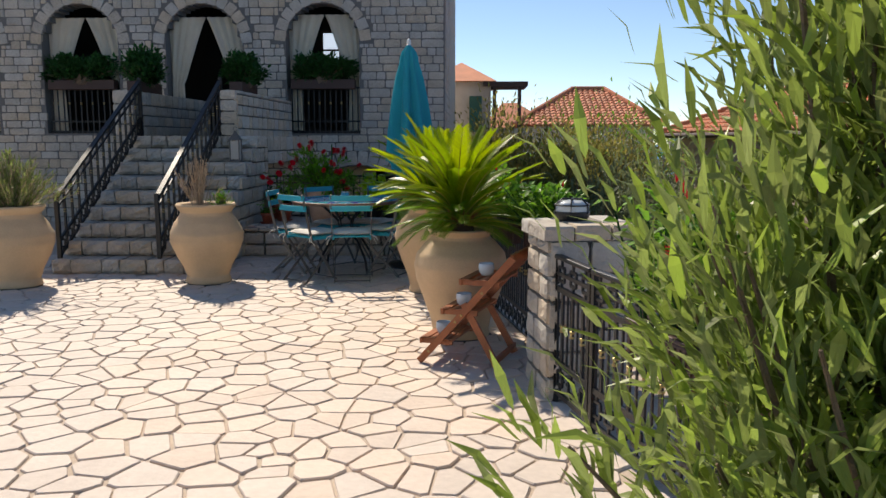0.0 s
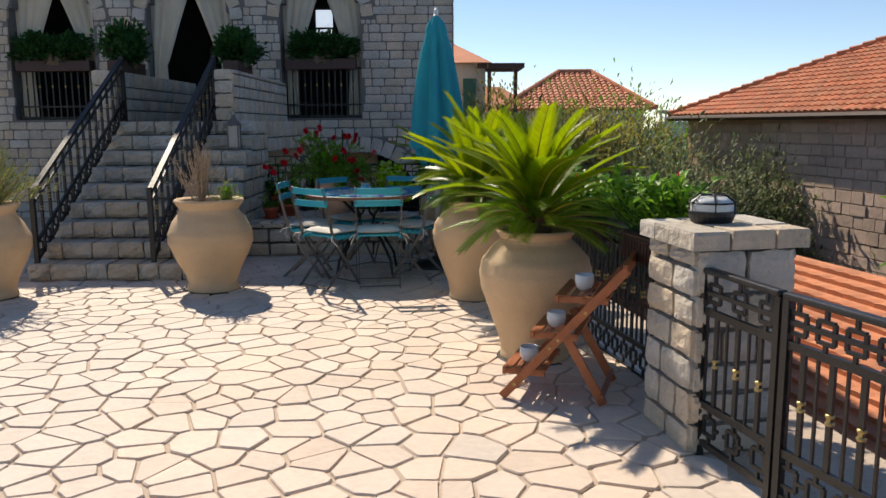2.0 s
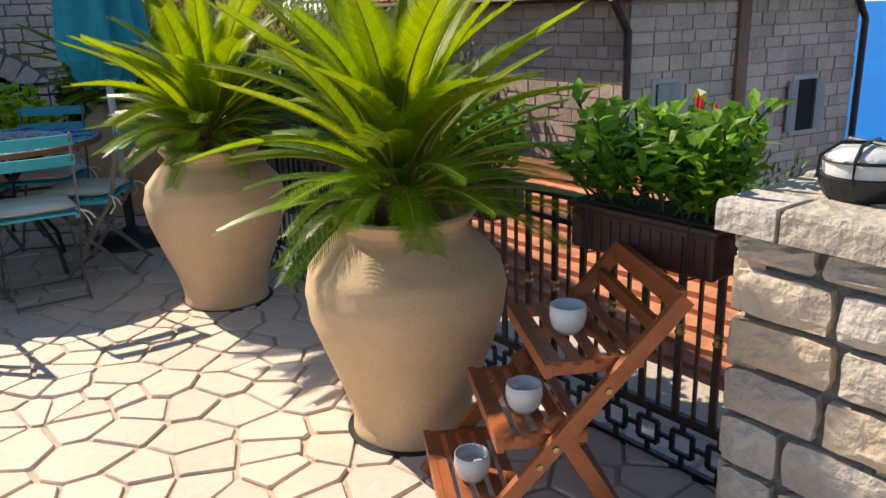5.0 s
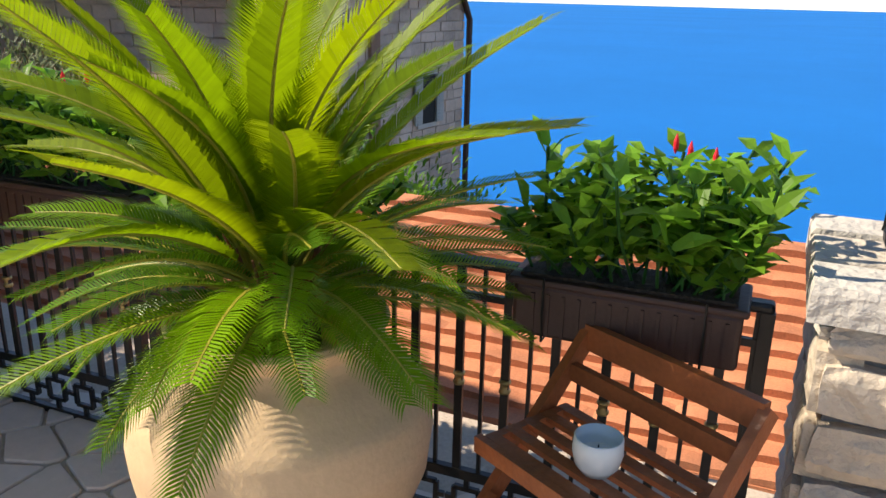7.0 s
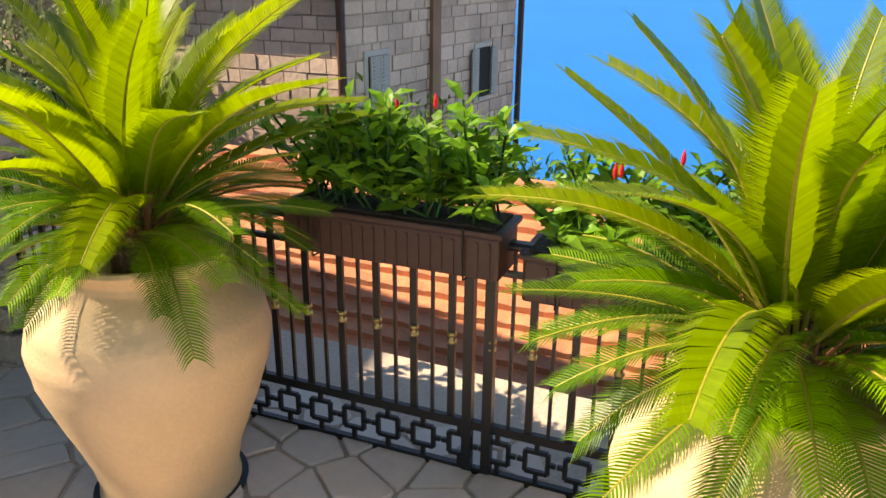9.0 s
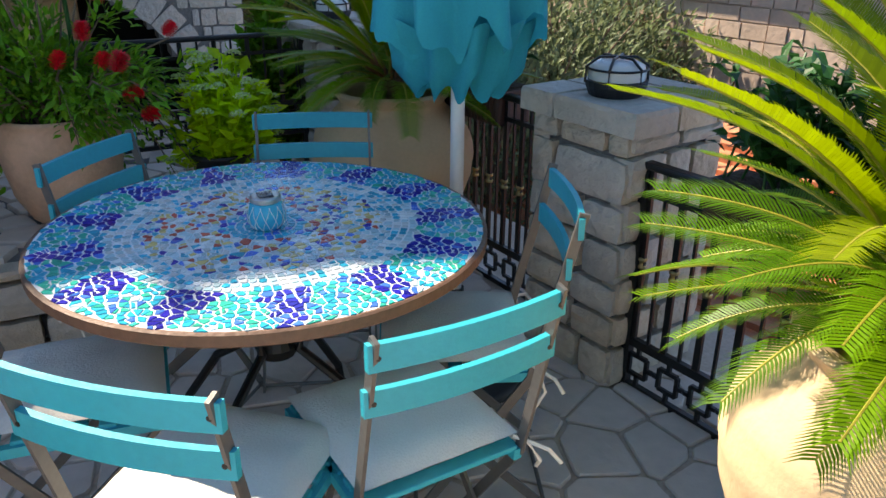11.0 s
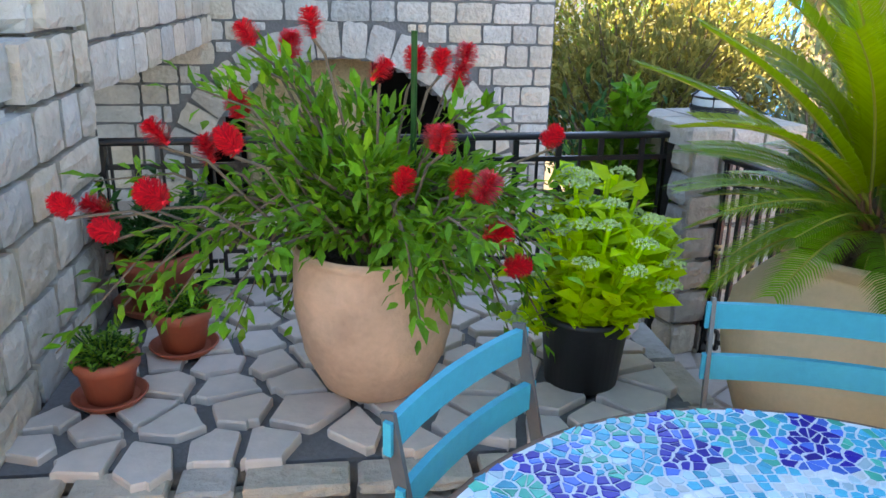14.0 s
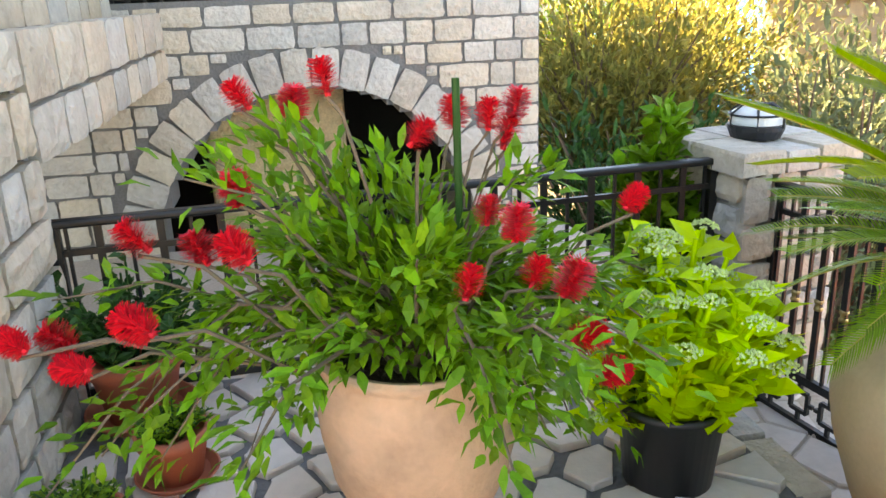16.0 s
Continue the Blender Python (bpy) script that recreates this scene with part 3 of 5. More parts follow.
def bulkhead(x, y, z, turn):
    """A round outdoor lamp: black base, pale glass, wire cage."""
    t = thing("pillar_lamp", "round black bulkhead lamp with white glass and wire cage", "outdoor lamp", pose(x, y, z, 0, 0, turn), "pillar lamps")
    part("base", Acc().lathe([(0.001, 0), (0.085, 0), (0.098, 0.03), (0.10, 0.048), (0.001, 0.05)], 24), BLACKPOT, t)
    part("glass", Acc().lathe([(0.09, 0.05), (0.092, 0.075), (0.085, 0.095), (0.06, 0.108), (0.001, 0.11)], 24), GLASS, t, "white ribbed glass", True)
    for k in range(3):
        a = math.pi * k / 3
        c, s = math.cos(a), math.sin(a)
        part("cage_wire", Acc().tube([(-c * 0.102, -s * 0.102, 0.04), (-c * 0.1, -s * 0.1, 0.09), (-c * 0.06, -s * 0.06, 0.118), (c * 0.06, s * 0.06, 0.118), (c * 0.1, s * 0.1, 0.09), (c * 0.102, s * 0.102, 0.04)], 0.0045, 6), IRON, t)
    part("cage_ring", Acc().tube([(0.096 * math.cos(a * math.pi / 12), 0.096 * math.sin(a * math.pi / 12), 0.085) for a in range(25)], 0.004, 5), IRON, t)


bulkhead(2.09, 6.15, 0.949, 20)
bulkhead(1.38, 10.20, 0.962, 40)
bulkhead(1.13, 12.47, 0.952, 0)

# ---- pots and cycads ----
POT = [(0.001, 0.0), (0.20, 0.0), (0.205, 0.02), (0.20, 0.06), (0.215, 0.14), (0.27, 0.29), (0.318, 0.43), (0.33, 0.52), (0.312, 0.60), (0.255, 0.67), (0.215, 0.705), (0.205, 0.725), (0.225, 0.75), (0.235, 0.765), (0.225, 0.775), (0.19, 0.765), (0.18, 0.70), (0.001, 0.69)]
OLIVEJAR = [(0.001, 0.0), (0.20, 0.0), (0.215, 0.02), (0.21, 0.05), (0.20, 0.08), (0.225, 0.16), (0.30, 0.30), (0.345, 0.42), (0.345, 0.50), (0.30, 0.60), (0.25, 0.67), (0.24, 0.70), (0.27, 0.74), (0.285, 0.765), (0.275, 0.78), (0.24, 0.765), (0.22, 0.70), (0.001, 0.69)]


def fine_profile(p, n=4):
    out = []
    for (a, b), (c, d) in zip(p, p[1:]):
        out += [(a + (c - a) * i / n, b + (d - b) * i / n) for i in range(n)]
    return out + [p[-1]]


def frond_mesh(seed, L, bend, mat, lift, n, w, reach):
    """One feather leaf along +x that rises and bends over, with close narrow leaflets up to its blunt tip."""
    rnd = random.Random(seed)
    rib, leaf = Acc(), Acc()
    pts = []
    for i in range(13):
        t = i / 12
        pts.append(Vector((L * t * (1 - 0.10 * bend * t), 0.03 * L * math.sin(t * 2 + seed), L * bend * (0.10 * math.sin(math.pi * t) - 0.33 * t * t))))
    rib.tube(pts, 0.006, 5, taper=0.3)
    for side in (-1, 1):
        for i in range(n):
            t = 0.12 + 0.88 * i / (n - 1)
            k = min(int(t * 12), 11)
            p = pts[k].lerp(pts[k + 1], t * 12 - k)
            d = (pts[k + 1] - pts[k]).normalized()
            ln = reach * math.sin(min(1, (t - 0.04) / 0.28) * math.pi / 2) * (1 - 0.42 * max(0, t - 0.72) / 0.28) * rnd.uniform(0.92, 1.06)
            out = (Vector((0, side, 0)) * 0.80 + d * (0.38 + 0.55 * t) + Vector((0, 0, lift))).normalized()
            mid = p + out * ln * 0.5
            tip = p + out * ln + Vector((0, 0, -0.20 * ln)) + d * ln * 0.06
            sd = d * w
            leaf.put([p - sd * 0.5, p + sd * 0.5, mid + sd * 0.55, tip, mid - sd * 0.55], [(0, 1, 2, 4), (4, 2, 3)])
    return mesh_of("frond", leaf, mat), mesh_of("midrib", rib, RACHIS)


YOUNG = [frond_mesh(k + 1, L, b, FROND, 0.34, 84, 0.0070, 0.102) for k, (L, b) in enumerate(((0.70, 0.35), (0.76, 0.6), (0.64, 0.8), (0.73, 0.45), (0.68, 0.7)))]
MATURE = [frond_mesh(k + 11, L, b, FROND_OLD, 0.30, 56, 0.0058, 0.086) for k, (L, b) in enumerate(((0.52, 0.55), (0.58, 0.4), (0.48, 0.75), (0.55, 0.6), (0.44, 0.9)))]


def cycad(x, y, s, seed, label, n=78, zc=0.80, size=1.0, turn=0):
    """A sago palm in a big clay jar: upright young fronds inside, shorter mature ones round them, a few hanging over the rim."""
    rnd = random.Random(seed)
    t = thing("potted_cycad", label, "potted palm", pose(x, y, 0, 0, 0, turn), "potted cycads")
    part("pot", Acc().lathe([(r * s, z * s) for r, z in fine_profile(POT)], 56, wob=0.006), TERRA, t, "large pale terracotta jar", True)
    hz = zc * s
    part("saucer", Acc().lathe([(0.001, -0.0), (0.222 * s, 0.0), (0.225 * s, 0.012), (0.205 * s, 0.014)], 40), BLACKPOT, t)
    part("trunk", Acc().lathe([(0.09, hz - 0.10), (0.085, hz - 0.02), (0.06, hz + 0.05), (0.02, hz + 0.10), (0.001, hz + 0.11)], 14, wob=0.1), TRUNK, t)
    q = Acc()
    for k in range(34):
        a, tilt = rnd.uniform(0, 6.283), rnd.uniform(0.15, 0.75)
        d = Vector((math.cos(a) * math.sin(tilt), math.sin(a) * math.sin(tilt), math.cos(tilt)))
        o = Vector((math.cos(a) * 0.05, math.sin(a) * 0.05, hz))
        q.tube([o, o + d * 0.06, o + d * rnd.uniform(0.10, 0.17)], 0.007, 5, taper=0.4)
    part("leaf_base", q, STALK, t, "reddish brown leaf bases", kind="stuff")
    inner = int(n * 0.40)
    for i in range(n):
        az = i * 137.5 + rnd.uniform(-12, 12)
        if i < inner:
            q = i / (inner - 1)
            el, kind, sc = 84 - 54 * q, YOUNG, rnd.uniform(0.9, 1.06)
        else:
            q = (i - inner) / (n - inner - 1)
            el, kind, sc = (34 - 38 * q if q < 0.92 else -38), MATURE, (rnd.uniform(0.88, 1.05) if q < 0.92 else rnd.uniform(0.42, 0.55))
        me, rib = kind[rnd.randrange(len(kind))]
        base = pose(0, 0, hz + (0.06 if i < inner else 0.045 - 0.06 * q), 0, 0, az) @ pose(0.04, 0, 0, 0, -el + rnd.uniform(-6, 6), 0) @ Matrix.Rotation(radians(rnd.uniform(-18, 18)), 4, "X") @ Matrix.Scale(size * sc, 4)
        f = part("frond", me, FROND, t, at=base)
        part("midrib", rib, RACHIS, f, "yellow-green midrib")
    return t


cycad(1.46, 7.28, 1.0, 5, "bright green cycad in a pale clay jar beside a wooden stand")
cycad(1.17, 8.91, 1.02, 8, "green cycad in a large pale clay jar near the balustrade", turn=70)
cycad(1.00, 11.22, 1.06, 12, "dark green cycad in a clay jar behind the table", turn=150, n=70)


def stair_pot(x, y, label, seed):
    t = thing("clay_jar", label, "potted plant", pose(x, y, 0), "jars by the stairs")
    part("pot", Acc().lathe(fine_profile(OLIVEJAR), 56, wob=0.008), TERRA, t, "pale terracotta jar", True)
    part("soil", Acc().lathe([(0.001, 0.735), (0.235, 0.73)], 24), SOIL, t)
    part("saucer", Acc().lathe([(0.001, 0.0), (0.235, 0.0), (0.24, 0.012), (0.21, 0.014)], 40), BLACKPOT, t)
    return t


def tuft(parent, name, x, y, z, n, h, spread, mat, seed, leaf=0.05, wide=0.006, bare=0.3):
    """Thin upright stalks with small leaves."""
    rnd = random.Random(seed)
    st, lf, sp = Acc(), Acc(), []
    for _ in range(n):
        a, r = rnd.uniform(0, 6.28), abs(rnd.gauss(0, spread))
        top = Vector((x + r * math.cos(a), y + r * math.sin(a), z + h * rnd.uniform(0.6, 1.1) - r * 0.35))
        bot = Vector((x + r * 0.25 * math.cos(a), y + r * 0.25 * math.sin(a), z))
        st.tube([bot, bot.lerp(top, 0.5) + Vector((0, 0, 0.02)), top], 0.0025, 4)
        for _ in range(14):
            sp.append((bot.lerp(top, rnd.uniform(bare, 1)), (top - bot).normalized()))
    leaves(lf, sp, leaf, wide, rnd, 0.1, 0.3)
    part(name + "_stalk", st, DRY, parent, kind="stuff")
    part(name, lf, mat, parent, kind="stuff")


j1 = stair_pot(-1.04, 9.27, "pale terracotta jar with dry lavender beside the stone steps", 1)
tuft(j1, "lavender", -0.06, 0, 0.73, 80, 0.48, 0.12, DRY, 3, 0.04, 0.007)
tuft(j1, "green_tuft", 0.15, -0.03, 0.73, 40, 0.17, 0.06, LEAF_A, 4, 0.04, 0.006, 0.1)
j2 = stair_pot(-2.78, 8.98, "pale terracotta jar with grey-green lavender beside the stone steps", 2)
tuft(j2, "lavender", 0.0, 0, 0.73, 330, 0.50, 0.27, LAV, 5, 0.07, 0.011, 0.1)

# ---- wooden plant stand with cups ----
stand = thing("folding_stand", "red-brown varnished wooden folding step stand with three shelves", "plant stand", pose(1.57, 6.66, 0, 0, 0, -19))
W2 = 0.22


def stick(name, a, b, w=0.022, h=0.042, label=""):
    part(name, Acc().bar(a, b, w, h), WOOD, stand, label)


for s in (-1, 1):
    yb = s * W2
    stick("front_leg", (-0.30, yb, 0.02), (0.30, yb, 0.70))
    stick("back_leg", (0.20, yb * 0.86, 0.02), (-0.02, yb * 0.86, 0.40))
    for bx, bz in ((-0.235, 0.09), (-0.02, 0.335), (0.11, 0.48), (-0.06, 0.29)):
        part("bolt", Acc().tube([(bx, yb + s * 0.010, bz), (bx, yb + s * 0.016, bz)], 0.008, 8), BRASS, stand, "small brass bolt")
stick("crossbar", (0.29, -W2, 0.69), (0.29, W2, 0.69), 0.022, 0.06)
stick("crossbar", (0.24, -W2, 0.62), (0.24, W2, 0.62), 0.02, 0.04)
stick("crossbar", (0.19, -W2, 0.06), (0.19, W2, 0.06), 0.02, 0.035)
for sx, sz, dep in ((-0.29, 0.15, 0.20), (-0.15, 0.345, 0.22), (-0.03, 0.535, 0.24)):
    for s in (-1, 1):
        stick("shelf_side", (sx, s * (W2 - 0.03), sz), (sx + dep, s * (W2 - 0.03), sz), 0.02, 0.034)
    for k in range(5):
        xx = sx + 0.02 + k * (dep - 0.03) / 4
        stick("slat", (xx, -W2 + 0.02, sz + 0.012), (xx, W2 - 0.02, sz + 0.012), 0.028, 0.012)
    stick("shelf_front", (sx - 0.004, -W2 + 0.01, sz), (sx - 0.004, W2 - 0.01, sz), 0.018, 0.036)
for cx, cz, cy in ((-0.20, 0.168, -0.06), (-0.06, 0.363, -0.07), (0.07, 0.553, -0.02)):
    p = stand.matrix_basis @ Vector((cx, cy, cz))
    c = thing("candle_cup", "small white glass candle cup on the wooden stand", "candle cup", pose(*p), "candle cups")
    part("cup", Acc().lathe([(0.001, 0), (0.030, 0), (0.043, 0.018), (0.049, 0.045), (0.047, 0.075), (0.044, 0.077), (0.043, 0.05), (0.038, 0.03), (0.001, 0.028)], 24), WAX, c, smooth=True)
    part("candle", Acc().lathe([(0.036, 0.028), (0.035, 0.042), (0.001, 0.044)], 16), CUSHION, c, "white wax candle")
    part("wick", Acc().tube([(0, 0, 0.044), (0.002, 0, 0.056)], 0.0015, 5), BLACKPOT, c)

# ---- mosaic table ----
TX, TY, TZ, TR = 0.20, 10.01, 0.765, 0.56
table = thing("mosaic_table", "round table with blue and white mosaic top on black iron legs", "table", pose(TX, TY, 0))
part("rim", Acc().lathe([(0.001, TZ - 0.035), (TR - 0.005, TZ - 0.035), (TR, TZ - 0.03), (TR, TZ - 0.006), (TR - 0.006, TZ - 0.003), (TR - 0.012, TZ - 0.003)], 72), material("rusty_rim", (0.17, 0.085, 0.05), 0.6, vary=0.3, stain=0.3, bump=0.2), table, "brown metal rim")
part("grout_bed", Acc().lathe([(TR - 0.012, TZ - 0.003), (0.001, TZ - 0.003)], 72), GROUT, table, "white grout")
rnd = random.Random(4)
pts = []
for r0, r1, step in ((0.0, 0.055, 0.018), (0.055, 0.105, 0.02), (0.105, 0.30, 0.0185), (0.30, 0.385, 0.0205), (0.385, 0.553, 0.0195)):
    r = r0 + step * 0.5
    while r < r1:
        n = max(5, int(2 * math.pi * r / step))
        ring = 0.30 <= r < 0.385 or r < 0.105
        for k in range(n):
            a = 2 * math.pi * (k + 0.5 * (int(r / step) % 2)) / n
            jj = 0.0015 if ring else 0.0125
            pts.append((r * math.cos(a) + rnd.uniform(-jj, jj), r * math.sin(a) + rnd.uniform(-jj, jj)))
        r += step
tiles = {k: Acc() for k in MOS}
for p, poly in zip(pts, cells(pts, 0.03, 14)):
    r, a = math.hypot(*p), math.atan2(p[1], p[0])
    poly = [q if math.hypot(*q) < 0.552 else (q[0] * 0.552 / math.hypot(*q), q[1] * 0.552 / math.hypot(*q)) for q in poly]
    if len(poly) < 3 or r > 0.548:
        continue
    if r < 0.045:
        k = rnd.choice(("blue", "aqua", "white"))
    elif r < 0.105:
        k = rnd.choice(("aqua", "aqua", "aqua", "blue"))
    elif r < 0.30:
        k = rnd.choices(("yellow", "white", "pale", "red", "blue", "navy", "aqua"), (4, 5, 4, 1.5, 1.6, 0.8, 1.6))[0]
    elif r < 0.385:
        k = rnd.choice(("white", "pale", "pale", "aqua")) if int((r - 0.30) / 0.027) % 2 == 0 else rnd.choice(("aqua", "pale", "white"))
    else:
        ph = (a / (2 * math.pi) * 13) % 1.0
        star = abs(ph - 0.5) * 2 < 0.62 * (0.575 - r) / 0.19 + 0.04
        k = rnd.choices(("navy", "blue"), (4, 1.4))[0] if star else rnd.choices(("aqua", "green", "pale", "blue"), (6, 3.6, 0.8, 0.8))[0]
    slab(tiles[k], shrink(poly, 0.0034, rnd, 0.01), TZ - 0.0035, TZ - 0.0008, ch=0.0004)
for k, a in tiles.items():
    if a.v:
        part("mosaic", a, MOS[k], table, k + " mosaic pieces", kind="stuff")
for k in range(4):
    m = pose(0, 0, 0, 0, 0, 45 + 90 * k)
    part("leg", Acc().tube([(0.36, 0, 0.015), (0.33, 0, 0.16), (0.20, 0, 0.34), (0.07, 0, 0.42), (0.10, 0, 0.55), (0.27, 0, 0.70), (0.33, 0, TZ - 0.04)], 0.013, 8, m), IRON, table)
    part("scroll", Acc().tube([(0.10 + 0.09 * math.cos(t * 0.42) * (1 - t / 26), 0, 0.60 + 0.09 * math.sin(t * 0.42) * (1 - t / 26)) for t in range(16)], 0.008, 6, m), IRON, table)
part("hub", Acc().lathe([(0.001, 0.38), (0.05, 0.39), (0.06, 0.42), (0.05, 0.45), (0.001, 0.46)], 16), IRON, table)

jar = thing("solar_jar", "small turquoise cracked-glass solar lantern on the mosaic table", "lantern", pose(TX, TY - 0.02, TZ + 0.001))
part("bowl", Acc().lathe([(0.001, 0), (0.034, 0), (0.046, 0.018), (0.047, 0.04), (0.040, 0.062), (0.034, 0.068)], 28), MOS["aqua"], jar, "turquoise mosaic glass", True)
for k in range(12):
    for s in (-1, 1):
        part("lead_line", Acc().tube([(rr * 1.01 * math.cos(k * 0.5236 + s * zz * 9), rr * 1.01 * math.sin(k * 0.5236 + s * zz * 9), zz) for rr, zz in ((0.035, 0.002), (0.0465, 0.018), (0.0475, 0.04), (0.0405, 0.062))], 0.0011, 4), GROUT, jar)
part("lid", Acc().lathe([(0.036, 0.068), (0.038, 0.07), (0.038, 0.080), (0.034, 0.083), (0.001, 0.083)], 28), material("steel_lid", (0.55, 0.54, 0.52), 0.3, 0.9, vary=0.1), jar, "steel lid")
part("solar_cell", Acc().box((0, 0, 0.0845), (0.036, 0.036, 0.003)), material("solar_cell", (0.01, 0.012, 0.03), 0.15), jar)

# ---- folding bistro chairs ----


def chair(x, y, face, label, first=None):
    """A folding chair; x, y: the middle of its backrest; face: the way it looks, degrees from +x."""
    m = pose(x, y, 0, 0, 0, face)
    c = thing("bistro_chair", label, "chair", m, "chairs round the table")
    w = 0.19
    for s in (-1, 1):
        part("back_leg", Acc().bar((0.0, s * w, 0.87), (0.10, s * w, 0.44), 0.008, 0.024).bar((0.10, s * w, 0.44), (0.40, s * w, 0.0), 0.008, 0.024), GREYMETAL, c)
        part("front_leg", Acc().bar((0.47, s * (w - 0.02), 0.44), (0.02, s * (w - 0.02), 0.0), 0.008, 0.024), GREYMETAL, c)
        part("seat_rail", Acc().bar((0.09, s * (w - 0.01), 0.44), (0.48, s * (w - 0.01), 0.44), 0.02, 0.025), TEAL, c)
    for zz, lean in ((0.835, 0.006), (0.735, 0.028)):
        q = Acc()
        n = 8
        for i in range(n):
            y0, y1 = -w - 0.012 + (2 * w + 0.024) * i / n, -w - 0.012 + (2 * w + 0.024) * (i + 1) / n
            b0, b1 = -0.018 * (1 - (y0 / w) ** 2), -0.018 * (1 - (y1 / w) ** 2)
            q.put([(lean + b - 0.008 + t, yy, zz + z) for yy, b in ((y0, b0), (y1, b1)) for t in (0, 0.014) for z in (-0.026, 0.026)],
                  [(0, 1, 5, 4), (2, 6, 7, 3), (1, 3, 7, 5), (0, 4, 6, 2)] + ([(0, 2, 3, 1)] if i == 0 else []) + ([(4, 5, 7, 6)] if i == n - 1 else []))
        sl = part("back_slat", q, TEAL, c, "turquoise wooden slat")
        for s in (-1, 1):
            part("screw", Acc().tube([(lean - 0.010, s * (w - 0.005), zz), (lean - 0.006, s * (w - 0.005), zz)], 0.005, 8), IRON, sl)
    for k in range(7):
        xx = 0.11 + k * 0.058
        part("seat_slat", Acc().box((xx, 0, 0.455), (0.036, 2 * w - 0.02, 0.014), ch=0.003), TEAL, c)
    part("stretcher", Acc().tube([(0.385, -w, 0.03), (0.385, w, 0.03)], 0.006, 6), GREYMETAL, c)
    part("stretcher", Acc().tube([(0.04, -w + 0.02, 0.03), (0.04, w - 0.02, 0.03)], 0.006, 6), GREYMETAL, c)
    return c


def cushion(x, y, face, seed):
    rnd = random.Random(seed)
    m = pose(x, y, 0, 0, 0, face)
    t = thing("seat_cushion", "cream cotton seat cushion tied on a turquoise chair", "cushion", m, "seat cushions")
    g = 13
    vs, fs = [], []
    for top in (1, 0):
        for j in range(g):
            for i in range(g):
                u, v = i / (g - 1) * 2 - 1, j / (g - 1) * 2 - 1
                e = (1 - u ** 4) * (1 - v ** 4)
                tuftd = sum(math.exp(-((u - a) ** 2 + (v - b) ** 2) * 30) for a in (-0.4, 0.4) for b in (-0.4, 0.4))
                z = 0.463 + 0.025 + (0.03 * e ** 0.5 - 0.010 * tuftd + rnd.uniform(-.0015, .0015) if top else -0.024 * e ** 0.4)
                vs.append((0.285 + u * 0.185, v * 0.185, z))
    for j in range(g - 1):
        for i in range(g - 1):
            a = j * g + i
            fs.append((a, a + 1, a + g + 1, a + g))
            b = g * g + a
            fs.append((b + g, b + g + 1, b + 1, b))
    part("pad", Acc().put(vs, fs), CUSHION, t, smooth=True)
    for s in (-1, 1):
        part("tie", Acc().tube([(0.11, s * 0.18, 0.475), (0.085, s * 0.20, 0.47), (0.07, s * 0.225, 0.42), (0.10, s * 0.24, 0.38)], 0.005, 5), CUSHION, t)
        part("tie", Acc().tube([(0.085, s * 0.20, 0.47), (0.05, s * 0.23, 0.46), (0.03, s * 0.25, 0.43)], 0.005, 5), CUSHION, t)


CH = ((-0.56, 9.94, -4), (-0.21, 9.24, 50), (0.385, 9.20, 97), (0.89, 9.70, 159), (0.525, 10.73, 252), (-0.19, 10.555, 319))
for i, (x, y, f) in enumerate(CH):
    chair(x, y, f, "turquoise slatted folding bistro chair with cream cushion at the mosaic table")
    cushion(x, y, f, i)

# ---- umbrella ----
umb = thing("garden_umbrella", "closed turquoise canvas garden umbrella on a white pole", "umbrella", pose(0.86, 10.28, 0))
part("base", Acc().lathe([(0.001, 0), (0.25, 0), (0.255, 0.02), (0.24, 0.05), (0.06, 0.075), (0.05, 0.11), (0.001, 0.11)], 36), BLACKPOT, umb, "black weighted foot", True)
part("pole", Acc().tube([(0, 0, 0.10), (0, 0, 2.40)], 0.022, 14), WHITEMETAL, umb, smooth=True)
part("socket", Acc().tube([(0, 0, 0.10), (0, 0, 0.34)], 0.030, 14), BLACKPOT, umb)
q, n, prof = Acc(), 96, [(0.225, 1.17), (0.218, 1.29), (0.20, 1.5), (0.165, 1.8), (0.125, 2.05), (0.095, 2.2), (0.09, 2.26), (0.075, 2.31), (0.02, 2.38)]
vs, fs = [], []
for j, (r, z) in enumerate(prof):
    for k in range(n):
        a = 2 * math.pi * k / n
        fold = 1 + (0.22 if j < 5 else 0.10) * math.cos(8 * a + 0.35 * j) + 0.06 * math.cos(13 * a + j * 0.2)
        vs.append((r * fold * math.cos(a), r * fold * math.sin(a), z + (0.05 * math.cos(8 * a + 1.0) - 0.03 * math.cos(16 * a) if j == 0 else 0)))
for j in range(len(prof) - 1):
    fs += [(j * n + k, j * n + (k + 1) % n, (j + 1) * n + (k + 1) % n, (j + 1) * n + k) for k in range(n)]
can = part("canopy", q.put(vs, fs), CANVAS, umb, "folded turquoise canvas", True)
q = Acc()
vs, fs = [], []
for j, (r, z) in enumerate(((0.195, 1.20), (0.165, 1.06), (0.12, 1.01))):
    for k in range(n):
        a = 2 * math.pi * k / n
        f = 1 + 0.2 * math.cos(11 * a + j)
        vs.append((r * f * math.cos(a), r * f * math.sin(a), z + 0.025 * math.cos(11 * a)))
for j in range(2):
    fs += [(j * n + k, j * n + (k + 1) % n, (j + 1) * n + (k + 1) % n, (j + 1) * n + k) for k in range(n)]
part("valance", q.put(vs, fs), CANVAS, can, smooth=True)
